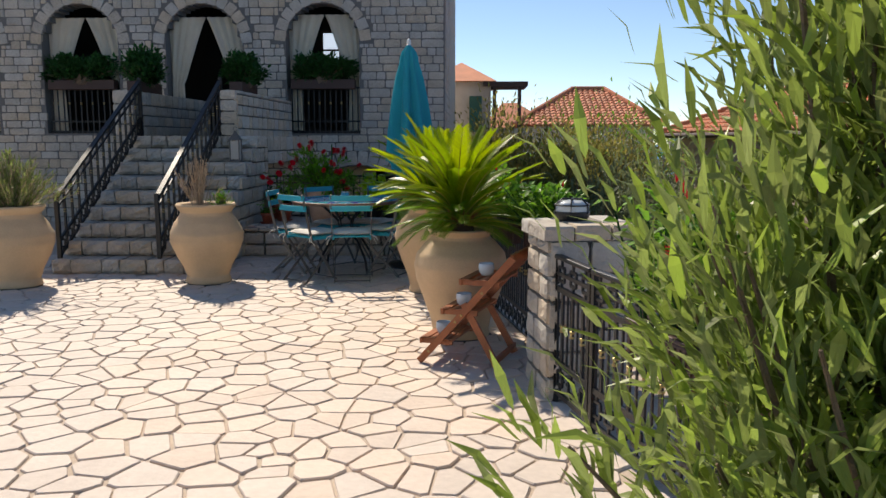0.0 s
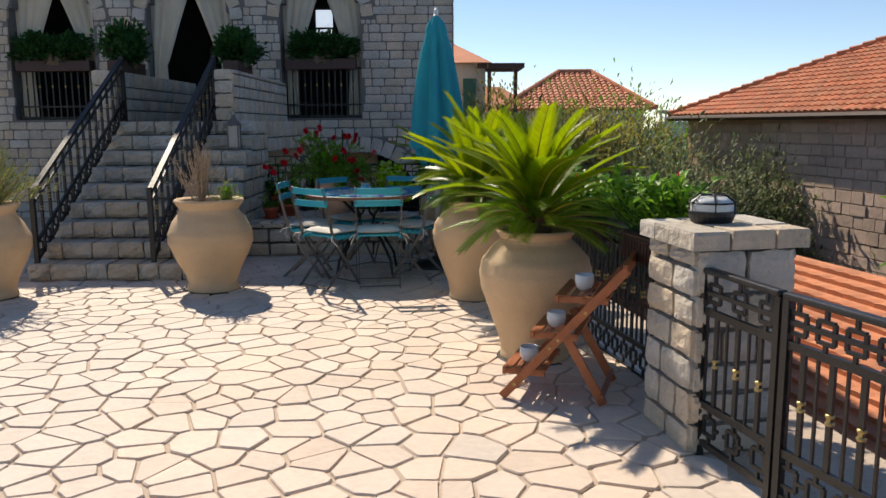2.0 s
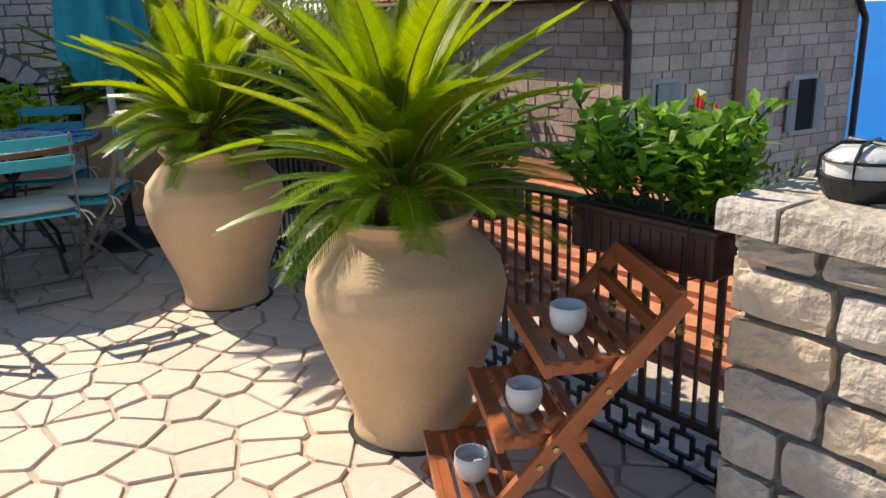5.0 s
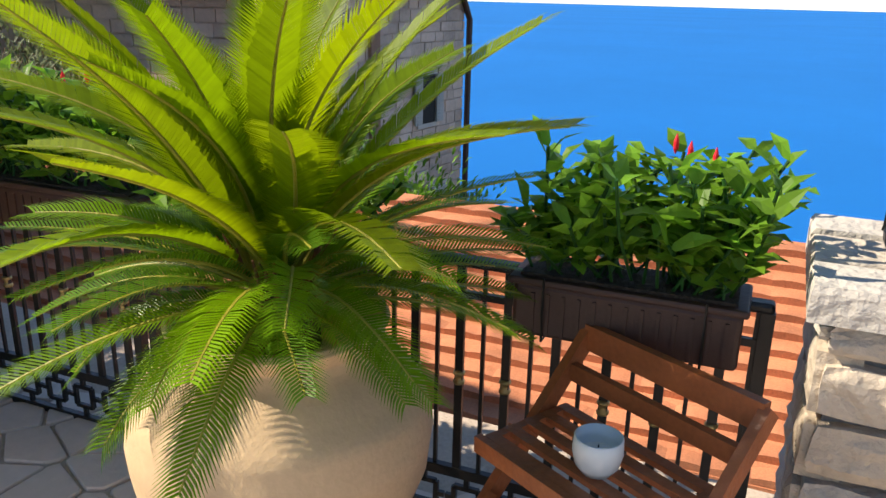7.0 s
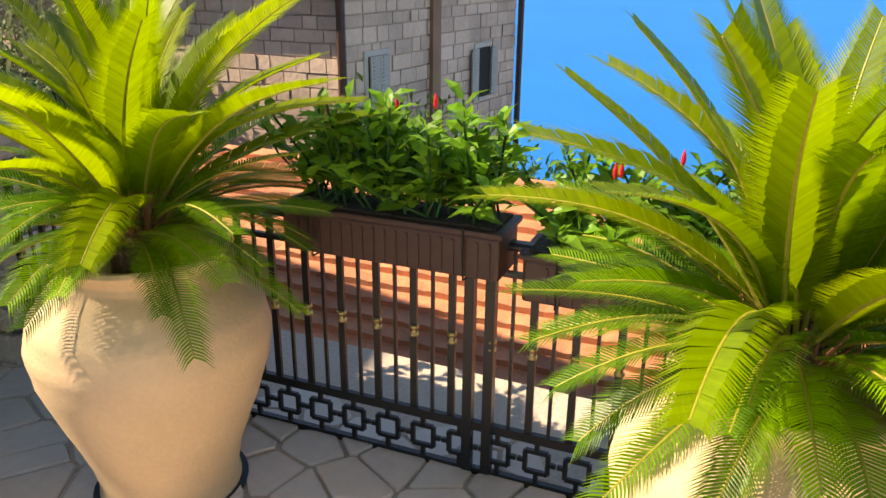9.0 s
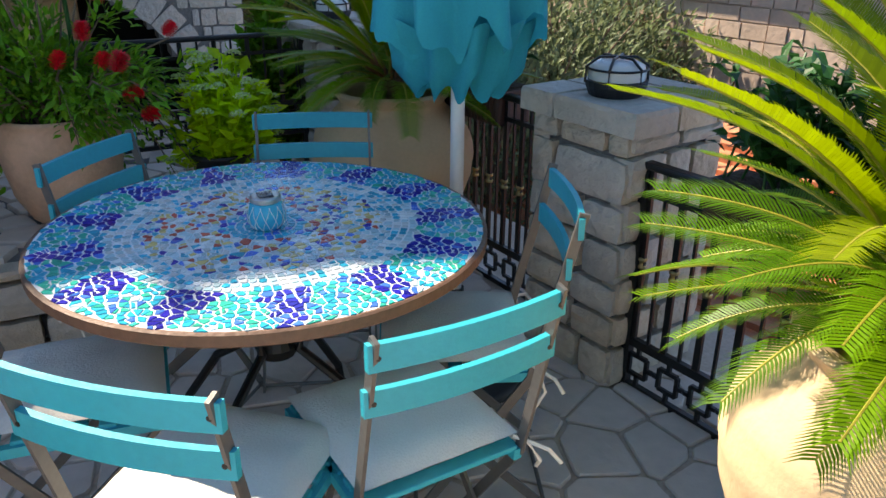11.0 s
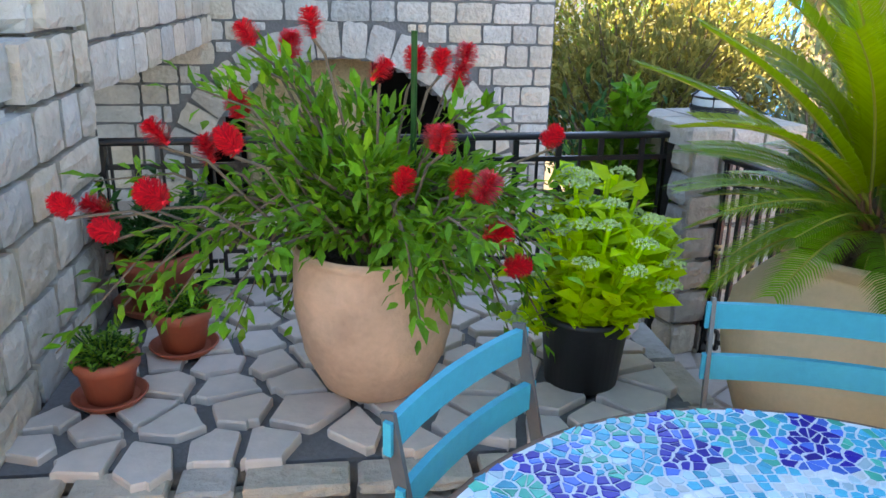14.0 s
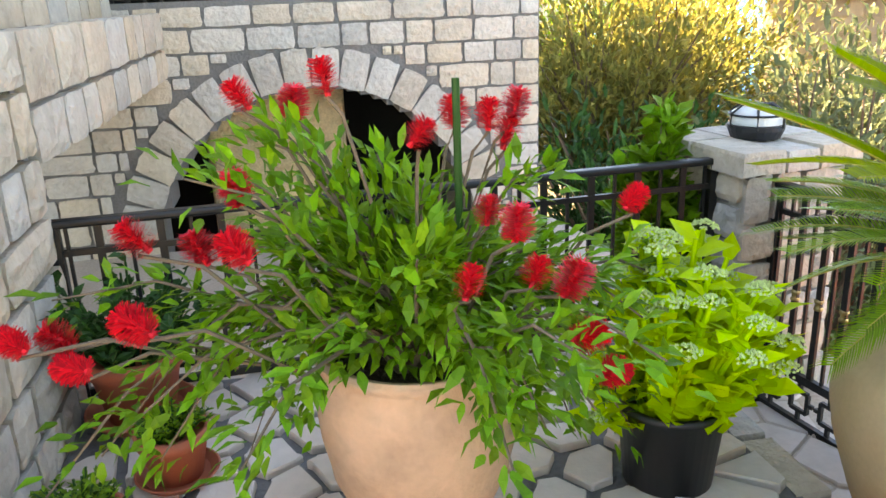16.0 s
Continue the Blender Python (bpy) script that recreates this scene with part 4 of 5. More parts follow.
part("finial", Acc().lathe([(0.001, 2.45), (0.02, 2.43), (0.025, 2.40), (0.012, 2.37)], 12), WHITEMETAL, umb)

# ---- plants on the raised bed ----
BB = (-0.29, 11.45)
bb = thing("potted_bottlebrush", "red-flowering bottlebrush shrub in a round clay pot on the bed", "potted shrub", pose(BB[0], BB[1], BEDZ))
part("pot", Acc().lathe(fine_profile([(0.001, 0), (0.11, 0), (0.15, 0.03), (0.198, 0.13), (0.218, 0.24), (0.222, 0.34), (0.215, 0.405), (0.222, 0.425), (0.212, 0.436), (0.195, 0.43), (0.19, 0.36), (0.001, 0.355)]), 48, wob=0.012), PINKPOT, bb, "pinkish worn clay pot", True)
part("soil", Acc().lathe([(0.001, 0.385), (0.192, 0.38)], 24), SOIL, bb)
rnd = random.Random(21)
wood, leaf, spots, ends = Acc(), Acc(), [], []
for i in range(64):
    a = rnd.uniform(0, 2 * math.pi)
    tall = rnd.random() < 0.30
    r = rnd.uniform(0.12, 0.46) if tall else rnd.uniform(0.36, 0.72)
    if math.sin(a) > 0:
        r *= 0.75
    z = rnd.uniform(0.55, 0.90) if tall else rnd.uniform(0.0, 0.62)
    if math.sin(a) < -0.45 and not tall:
        z = max(z, 0.40)
    end = Vector((r * math.cos(a) * 1.1 - 0.04, r * math.sin(a) * 0.75, z))
    st = Vector((rnd.uniform(-.05, .05), rnd.uniform(-.05, .05), 0.37))
    md = Vector((end.x * 0.45, end.y * 0.45, max(z * 0.7, 0.50) + rnd.uniform(0, 0.1)))
    path = [st.lerp(md, 0.0), st.lerp(md, 0.5) + Vector((0, 0, 0.05)), md, md.lerp(end, 0.5) + Vector((0, 0, 0.05)), end]
    wood.tube(path, 0.007, 5, taper=0.3)
    ends.append((end, (end - md).normalized(), z))
    for k in range(78):
        t = rnd.uniform(0.25, 1)
        s = t * 4
        i0 = min(int(s), 3)
        c = path[i0].lerp(path[i0 + 1], s - i0)
        dr = Vector((rnd.gauss(0, 1), rnd.gauss(0, 1), rnd.gauss(0, 1))).normalized()
        c = c + dr * rnd.uniform(0, 0.07)
        spots.append((c, dr * 0.8 + (end - md).normalized()))
leaves(leaf, spots, 0.056, 0.020, rnd, 0.12, 0.1)
part("branch", wood, TWIG, bb, kind="stuff")
part("foliage", leaf, LEAF_BB, bb, kind="stuff")
part("stake", Acc().tube([(0.10, -0.02, 0.32), (0.10, -0.02, 0.98)], 0.008, 8), LEAF_D, bb, "green plant stake")


def brush_mesh(seed):
    rnd = random.Random(seed)
    q = Acc()
    for i in range(560):
        t = rnd.random()
        a = rnd.uniform(0, 6.283)
        L = 0.030 * (0.75 + 0.35 * math.sin(math.pi * t)) * rnd.uniform(0.8, 1.1)
        p = Vector((0, 0, -0.035 + 0.075 * t))
        d = Vector((math.cos(a), math.sin(a), rnd.uniform(0.0, 0.5) + (t - 0.4) * 0.5)).normalized()
        s = d.cross(Vector((0, 0, 1))).normalized() * 0.0016
        q.put([p - s, p + s, p + d * L + s * 0.8, p + d * L - s * 0.8], [(0, 1, 2, 3)])
    q.tube([(0, 0, -0.04), (0, 0, 0.045)], 0.006, 6)
    return mesh_of("flower", q, REDFL)


BRUSH = [brush_mesh(s) for s in range(4)]
FLOW = ((-0.31, 0.05, 0.96, -50), (-0.21, 0.12, 0.93, 10), (-0.15, 0, 0.99, -15), (0.01, -0.1, 0.89, 60), (0.11, 0.05, 0.9, 0), (0.17, 0.0, 0.9, 10), (0.24, 0.05, 0.91, 15), (0.22, 0.05, 0.85, 25),
        (0.44, -0.1, 0.73, 70), (0.14, -0.3, 0.76, 10), (0.05, -0.32, 0.67, 30), (0.19, -0.25, 0.65, 40), (0.24, -0.3, 0.65, 40), (0.27, -0.3, 0.54, 110), (0.32, -0.3, 0.46, 120), (0.14, -0.1, 0.73, 10),
        (-0.32, -0.3, 0.76, -60), (-0.5, -0.15, 0.75, -60), (-0.5, -0.25, 0.63, -90), (-0.73, -0.15, 0.58, -80), (-0.67, -0.1, 0.56, -70), (-0.64, -0.15, 0.52, -120), (-0.33, -0.05, 0.8, -20), (-0.41, -0.05, 0.69, -30))
for i, (x, y, z, tilt) in enumerate(FLOW):
    sc = 1.0 if z > 0.4 else 0.85
    part("flower", BRUSH[i % 4], REDFL, bb, "red bottlebrush flower", at=pose(x, y, z, rnd.uniform(-25, 10), tilt * 0.7, 0) @ Matrix.Diagonal((1.15, 1.15, 0.85, 1)) @ Matrix.Scale(sc * rnd.uniform(0.8, 1.02), 4))
    base = Vector((x * 0.5, y * 0.5, max(0.45, z - 0.25)))
    tw = Acc().tube([base, base.lerp(Vector((x, y, z)), 0.6) + Vector((0, 0, 0.03)), (x, y, z - 0.03)], 0.004, 5)
    part("twig", tw, TWIG, bb)

sed = thing("potted_sedum", "lime green sedum with pale flower heads in a black plastic pot", "potted plant", pose(0.31, 11.44, BEDZ - 0.002))
part("pot", Acc().lathe([(0.001, 0), (0.105, 0), (0.125, 0.20), (0.132, 0.205), (0.132, 0.22), (0.118, 0.22), (0.115, 0.18), (0.001, 0.175)], 36), BLACKPOT, sed, "black plastic pot", True)
rnd = random.Random(31)
stems, lf, fl, sp = Acc(), Acc(), Acc(), []
for i in range(60):
    a, r = rnd.uniform(0, 6.283), 0.265 * math.sqrt(rnd.random())
    top = Vector((r * math.cos(a) + 0.03, r * math.sin(a), 0.60 - 1.1 * r * r / 0.3 + rnd.uniform(-.07, .05) - (0.15 if r > 0.24 else 0)))
    bot = Vector((0.4 * r * math.cos(a), 0.4 * r * math.sin(a), 0.17))
    stems.tube([bot, bot.lerp(top, 0.5) + Vector((0, 0, 0.03)), top], 0.006, 6)
    for k in range(15):
        t = 0.06 + 0.92 * k / 14
        az = k * 2.4 + rnd.uniform(-.3, .3)
        sp.append((bot.lerp(top, t), (math.cos(az), math.sin(az), 0.15)))
    if rnd.random() < 0.75:
        for k in range(70):
            aa, rr = rnd.uniform(0, 6.283), 0.034 * math.sqrt(rnd.random())
            c = top + Vector((rr * math.cos(aa), rr * math.sin(aa), 0.012 - rr * rr * 12 + rnd.uniform(-.004, .004)))
            s = 0.0045
            fl.put([c + Vector(v) * s for v in ((1, 0, 0), (0, 1, 0), (-1, 0, 0), (0, -1, 0), (0, 0, 1.2))], [(0, 1, 4), (1, 2, 4), (2, 3, 4), (3, 0, 4)])
leaves(lf, sp, 0.074, 0.050, rnd, 0.06, 0.15, 0.25)
part("stem", stems, LEAF_S, sed, kind="stuff")
part("foliage", lf, LEAF_S, sed, kind="stuff")
part("flower_head", fl, SEDFLOWER, sed, "pale green flower heads", kind="stuff")


def red_pot(x, y, s, label, seed, leaf, size, wide, n, spread, h):
    t = thing("red_flowerpot", label, "potted plant", pose(x, y, BEDZ), "red flowerpots")
    part("saucer", Acc().lathe([(0.001, 0.0), (0.085 * s, 0.0), (0.105 * s, 0.022 * s), (0.10 * s, 0.024 * s), (0.08 * s, 0.008), (0.001, 0.008)], 28), REDPOT, t, "red saucer")
    part("pot", Acc().lathe([(0.001, 0.009), (0.062 * s, 0.009), (0.082 * s, 0.105 * s), (0.090 * s, 0.108 * s), (0.092 * s, 0.138 * s), (0.080 * s, 0.14 * s), (0.076 * s, 0.12 * s), (0.001, 0.118 * s)], 28), REDPOT, t, smooth=True)
    rnd = random.Random(seed)
    sp = []
    st = Acc()
    for i in range(n):
        a, r = rnd.uniform(0, 6.283), spread * math.sqrt(rnd.random())
        top = Vector((r * math.cos(a), r * math.sin(a), 0.12 * s + h * rnd.uniform(0.3, 1) * (1 - 0.4 * r / spread)))
        bot = Vector((0.3 * r * math.cos(a), 0.3 * r * math.sin(a), 0.11 * s))
        st.tube([bot, bot.lerp(top, 0.6) + Vector((0, 0, 0.01)), top], 0.003, 4)
        for k in range(12):
            az = rnd.uniform(0, 6.283)
            sp.append((bot.lerp(top, rnd.uniform(0.3, 1)), (math.cos(az), math.sin(az), 0.4)))
    lf = Acc()
    leaves(lf, sp, size, wide, rnd, 0.1, 0.2)
    part("stem", st, LEAF_D, t, kind="stuff")
    part("foliage", lf, leaf, t, kind="stuff")


red_pot(-1.01, 11.43, 0.95, "red flowerpot with a small succulent and saucer on the raised bed", 3, LEAF_A, 0.022, 0.010, 60, 0.11, 0.12)
red_pot(-0.87, 11.73, 1.0, "red flowerpot with small green succulent and saucer on the raised bed", 4, LEAF_BB, 0.02, 0.009, 70, 0.10, 0.10)
red_pot(-1.01, 12.08, 1.5, "larger red flowerpot with a jade plant on the raised bed", 5, LEAF_D, 0.045, 0.026, 70, 0.24, 0.36)
vine = shrub("climbing_plant", "leafy climbing plant beside the corner pillar", "climbing plant", (0.80, 12.50, 0.0), (0.18, 0.11, 0.50), LEAF_BB, 1700, 0.075, 0.05, 61, limbs=22, trunk_r=0.012, height0=0.1)

# ---- planter boxes on the balustrade ----


def planter(y, L, label, seed, leaf=LEAF_A, h=0.31, off=0.0, flower=True, m=None, z=0.86, n=60):
    t = thing("planter_box", label, "planter box", m or along(y, off, z - 0.055), "balustrade planters")
    part("box", Acc().box((0, 0, -0.005), (0.17, L, 0.13), ch=0.012), BOX, t)
    part("lip", Acc().box((0, 0, 0.066), (0.19, L + 0.02, 0.018), ch=0.006), BOX, t)
    part("soil", Acc().box((0, 0, 0.077), (0.15, L - 0.03, 0.01)), SOIL, t)
    for k in range(max(2, int(L / 0.035))):
        for s in (-1, 1):
            part("rib", Acc().box((s * 0.087, -L / 2 + 0.03 + k * 0.035, -0.01), (0.006, 0.008, 0.10)), BOX, t) if k < int((L - 0.04) / 0.035) else None
    for s in (-0.35, 0.35):
        part("hook", Acc().tube([(-0.095, s * L, 0.08), (-0.098, s * L, 0.0), (-0.09, s * L, -0.075), (0.0, s * L, -0.08)], 0.003, 5), IRON, t)
    rnd = random.Random(seed)
    st, lf, sp = Acc(), Acc(), []
    for i in range(n):
        b = Vector((rnd.uniform(-.06, .06), rnd.uniform(-.46, .46) * L, 0.08))
        hh = h * rnd.uniform(0.35, 1.0)
        top = b + Vector((rnd.gauss(0, 0.10), rnd.gauss(0, 0.09), hh))
        st.tube([b, b.lerp(top, 0.5) + Vector((rnd.gauss(0, .015), rnd.gauss(0, .015), 0)), top], 0.004, 5)
        for k in range(17):
            az = k * 2.4
            sp.append((b.lerp(top, 0.2 + 0.8 * k / 16), (math.cos(az), math.sin(az), 0.35)))
    leaves(lf, sp, 0.078, 0.036, rnd, 0.15, 0.25)
    part("stem", st, LEAF_D, t, kind="stuff")
    part("foliage", lf, leaf, t, kind="stuff")
    if flower:
        for k in range(3):
            c = Vector((rnd.uniform(-.1, .1), rnd.uniform(-.3, .3) * L, h * rnd.uniform(0.85, 1.05) + 0.06))
            part("bud", Acc().lathe([(0.001, 0), (0.006, 0.012), (0.006, 0.028), (0.001, 0.045)], 8, Matrix.Translation(c)), REDFL, t, "red flower bud")
    return t


planter(6.72, 0.50, "dark brown planter box of mandevilla hung on the balustrade", 71, off=-0.02, z=0.79)
planter(8.40, 0.68, "dark brown planter box of leafy mandevilla hung on the balustrade", 72, off=-0.02, n=75, z=0.835)
planter(7.70, 0.66, "dark brown planter box with low leafy plants on the balustrade", 73, off=0.02, h=0.26, n=44, z=0.775)
planter(9.45, 0.60, "dark planter box of dark green plants on the balustrade", 74, leaf=LEAF_D, off=0.02, h=0.34, flower=False, z=0.80)
planter(0, 0.9, "dark planter box of leafy plants on the balustrade", 75, leaf=LEAF_D, m=pose(1.31, 11.3, 0.775, 0, 0, 9.8), h=0.20, flower=False)
gd = math.degrees(math.atan2(GC[1] - 5.40, GC[0] - 2.105)) - 90
planter(0, 0.7, "planter box of hibiscus with red flowers hung on the gate", 76, m=pose(2.34, 4.56, 0.62, 0, 0, gd), h=0.56, n=85)
hib = Vector((2.22, 4.42, 1.00))
part("flower", Acc().put(*(lambda n: ([hib] + [hib + Vector((-0.03, 0.065 * math.cos(2 * math.pi * k / n) * (1 if k % 2 else 0.55), 0.065 * math.sin(2 * math.pi * k / n) * (1 if k % 2 else 0.55))) for k in range(n)], [(0, k + 1, (k + 1) % n + 1) for k in range(n)]))(10)), REDFL,
     thing("hibiscus_bloom", "red hibiscus bloom above the planter on the gate", "flower"), "red petals")

# near bush beyond the gate
shrub("oleander_bush", "tall oleander bush with long narrow leaves beside the gate", "bush", (2.22, 2.84, 0.0), (0.54, 0.40, 1.08), LEAF_W, 24000, 0.080, 0.014, 81, limbs=130, trunk_r=0.018, up=0.45, droop=0.12, shell=0.35)

# ---- house openings ----
for i, (cx, half, spring, bottom) in enumerate(OPEN):
    w = thing("window_%d" % (i + 1), "arched opening with cream curtains and dark room behind", "window", pose(cx, HY, 0), kind="structure")
    for s in (-1, 1):
        g, vs, fs = 15, [], []
        hgt = 22
        z1 = spring + 0.45
        for j in range(hgt):
            t = j / (hgt - 1)
            z = z1 - (z1 - bottom - 0.05) * t
            tie = 0.55
            wide = half * 0.98 * (1 - 0.62 * min(1, t / tie) ** 0.9) if t < tie else half * 0.98 * (0.38 - 0.10 * (1 - t))
            for k in range(g):
                u = k / (g - 1)
                vs.append((s * (half * 0.99 - wide * u), 0.20 + 0.028 * math.sin(u * 26 + t * 2), z))
        for j in range(hgt - 1):
            for k in range(g - 1):
                a = j * g + k
                fs.append((a, a + 1, a + g + 1, a + g))
        part("curtain", Acc().put(vs, fs), CURTAIN, w, "tied-back cream curtain", True)
    if bottom == SILL:
        for k in range(13):
            x = -half + 0.05 + k * (2 * half - 0.1) / 12
            part("bar", Acc().box((x, 0.10, SILL + 0.37), (0.020, 0.014, 0.74)), IRON, w)
            if k % 2:
                part("knob", KNOB_ME, BRASS, w, at=pose(x, 0.10, SILL + 0.50))
        for z in (SILL + 0.03, SILL + 0.20, SILL + 0.75):
            part("rail", Acc().box((0, 0.10, z), (2 * half, 0.03, 0.025)), IRON, w)
inner = thing("inner_window", "small paned window at the back of the dark room", "window", pose(-1.22, HY + 2.48, 2.94))
# emission on the panes stands in for daylight from outside
glow = bpy.data.materials.new("daylight_pane")
glow.use_nodes = True
glow.node_tree.nodes["Principled BSDF"].inputs["Emission Color"].default_value = (0.62, 0.78, 1, 1)
glow.node_tree.nodes["Principled BSDF"].inputs["Emission Strength"].default_value = 0.8
for k in range(2):
    part("pane", Acc().box((0, 0, k * 0.34), (0.30, 0.01, 0.30)), glow, inner, "pale daylight pane")
part("frame", Acc().box((0, -0.01, 0.17), (0.40, 0.02, 0.03)).box((-0.18, -0.01, 0.17), (0.03, 0.02, 0.74)).box((0.18, -0.01, 0.17), (0.03, 0.02, 0.74)).box((0, -0.01, 0.53), (0.40, 0.02, 0.03)).box((0, -0.01, -0.18), (0.40, 0.02, 0.03)), BOX, inner)


def flower_box(x, y, z, L, turn, label, seed, count=2600, rx=0.22):
    t = shrub("flower_box_plants", label, "potted plants", (0, 0, 0.02), (L / 2 + 0.08, rx, 0.23), LEAF_D, count, 0.07, 0.04, seed, limbs=40, m=pose(x, y, z, 0, 0, turn), group="flower boxes", trunk_r=0.06, shell=0.3)
    part("box", Acc().box((0, 0, 0.0), (L, 0.18, 0.16), ch=0.01), BOX, t)


flower_box(SL - 0.11, 12.55, FLOOR_UP + 0.64, 0.75, 90, "dark green geranium box on the stair parapet", 101, 6500)
flower_box(FX - 0.42, 12.75, FLOOR_UP + 0.64, 0.75, 90, "dark green geranium box on the stair parapet", 102, 6500)
for k, (cx, half, spring, bottom) in enumerate(OPEN):
    if bottom == SILL:
        flower_box(cx, HY + 0.02, SILL + 0.80, half * 1.75, 0, "dark green plant box on the window rail", 103 + k, 6500, 0.19)

# stair handrails


def stair_rail(x, label):
    t = thing("stair_railing", label, "railing", None, "stair railings")
    a, b = Vector((x, SY + 0.08, 0.0)), Vector((x, SY + NST * TREAD - 0.1, FLOOR_UP - 0.1))
    up = Vector((0, 0, 0.80))
    part("handrail", Acc().bar(a + up, b + up, 0.05, 0.03), IRON, t)
    part("upper_rail", Acc().bar(a + up * 0.86, b + up * 0.86, 0.016, 0.02), IRON, t)
    part("bottom_rail", Acc().bar(a + up * 0.22, b + up * 0.22, 0.02, 0.03), IRON, t)
    part("key_rail", Acc().bar(a + up * 0.42, b + up * 0.42, 0.02, 0.03), IRON, t)
    for k in range(15):
        p = a.lerp(b, k / 14)
        part("bar", Acc().box((p.x, p.y, p.z + 0.46), (0.022, 0.022, 0.64)), IRON, t)
        part("knob", KNOB_ME, BRASS, t, at=pose(p.x, p.y, p.z + 0.55))
        q = a.lerp(b, min(1, k / 14 + 0.035))
        part("key_panel", KEY_ME, IRON, t, at=pose(q.x, q.y, q.z + 0.26, 0, 0, 90))
    for p in (a, b):
        part("post", Acc().box((p.x, p.y, p.z + 0.42), (0.04, 0.04, 0.84)), IRON, t)


stair_rail(SL + 0.06, "black iron stair railing with brass knobs on the outer side")
stair_rail(FX - 0.50, "black iron stair railing with brass knobs on the inner side")

lan = thing("garden_lantern", "grey metal lantern with glass standing on the stair side", "lantern", pose(FX - 0.13, SY + 6.2 * TREAD, RISE * 7.0 + 0.002))
part("foot", Acc().box((0, 0, 0.01), (0.13, 0.13, 0.02), ch=0.004), GREYMETAL, lan)
for a in (-1, 1):
    for b in (-1, 1):
        part("corner_post", Acc().box((a * 0.055, b * 0.055, 0.14), (0.012, 0.012, 0.24)), GREYMETAL, lan)
part("glass", Acc().box((0, 0, 0.14), (0.10, 0.10, 0.22)), SHUTTER, lan, "milky glass pane")
part("hood", Acc().lathe([(0.10, 0.26), (0.085, 0.28), (0.03, 0.34), (0.02, 0.37), (0.001, 0.375)], 4, pose(0, 0, 0, 0, 0, 45)), GREYMETAL, lan)
part("ring", Acc().tube([(0.025 * math.cos(t * 0.4), 0, 0.395 + 0.025 * math.sin(t * 0.4)) for t in range(17)], 0.003, 5), GREYMETAL, lan)

# dry vine added out of view at the roof edge, breaks the house's shade
shrub("unseen_dapple_vine", "unseen leafy vine added along the roof edge to dapple shade", "climbing plant", (-1.3, HY - 0.12, TOPZ - 0.02), (1.6, 0.20, 0.16), LEAF_D, 1500, 0.12, 0.08, 140, limbs=70, trunk_r=0.3, shell=0.2)

# ---- neighbour house ----


def tiled(acc, p0, du, dv, nu, nv, wave=0.05, top=None):
    """Rows of half-round tiles on a slope: from p0, nu tiles along du (level), nv rows along dv (up the slope); top clips each row's ends."""
    p0, du, dv = Vector(p0), Vector(du), Vector(dv)
    nn = du.cross(dv).normalized()
    for j in range(nv):
        a0, a1 = (top(j / nv) if top else (0, 1))
        lo, hi = a0 * nu, a1 * nu
        i = int(lo)
        while i < hi:
            s, e = max(i, lo), min(i + 1, hi)
            if e - s > 0.15:
                w = (e - s)
                vs = []
                for k in range(5):
                    u = s + w * k / 4
                    b = nn * wave * math.sin(math.pi * k / 4)
                    vs += [p0 + du * (u / nu) + dv * (j / nv) + b + nn * wave * 0.55, p0 + du * (u / nu) + dv * ((j + 1.12) / nv) + b * 0.8]
                acc.put(vs, [(2 * k, 2 * k + 2, 2 * k + 3, 2 * k + 1) for k in range(4)])
                acc.put([vs[2 * k] for k in range(5)] + [p0 + du * (e / nu) + dv * (j / nv), p0 + du * (s / nu) + dv * (j / nv)], [(0, 6, 5, 4, 3, 2, 1)])
            i += 1


A, B, C = Vector((6.55, 20.9, 0)), Vector((8.0, 14.07, 0)), Vector((13.2, 14.3, 0))
D = A + C - B
EZ, RZ = 1.50, 3.05
nb = thing("neighbour_house", "old stone house with hipped orange tile roof below the terrace", "house")


def block_wall(a, b, z0, z1, course, size, seed, holes=()):
    """Joined ashlar blocks on a far wall from a to b, facing outwards."""
    d = b - a
    L = d.length
    n = Vector((d.y, -d.x, 0)).normalized()
    acc = Acc()
    rnd = random.Random(seed)
    for x, z, w, h in courses(L, z1 - z0, course, size, 0.02, lambda x, z, w, h: not any(x0 < x < x1 and u0 < z + z0 < u1 for x0, x1, u0, u1 in holes), seed):
        t = d.normalized()
        o = a + t * x + n * rnd.uniform(0.01, 0.03)
        vs = [o + t * sx * w / 2 + Vector((0, 0, z0 + z + sz * h / 2)) + n * off for off in (0, 0.02) for sz in (-1, 1) for sx in (-1, 1)]
        acc.put(vs, [(4, 5, 7, 6), (0, 1, 5, 4), (1, 3, 7, 5), (3, 2, 6, 7), (2, 0, 4, 6)])
    return acc


part("wall", Acc().put([(p.x, p.y, z) for z in (-7, EZ) for p in (A, B, C, D)], [(0, 1, 5, 4), (1, 2, 6, 5), (2, 3, 7, 6), (3, 0, 4, 7)]), PLASTER, nb)
part("ashlar", block_wall(A, B, -5, EZ, 0.20, 0.36, 5), PLASTER, nb, kind="stuff")
part("ashlar", block_wall(B, C, -5, EZ, 0.20, 0.36, 6), PLASTER, nb, kind="stuff")
ov = 0.32
d1, d2 = (A - B).normalized(), (C - B).normalized()
A2, B2, C2, D2 = A + d1 * ov - d2 * ov, B - d1 * ov - d2 * ov, C + d2 * ov - d1 * ov, D + d1 * ov + d2 * ov
inset = 3.4
R1, R2 = B2 + d1 * inset + d2 * inset, A2 - d1 * (inset - 0.8) + d2 * inset
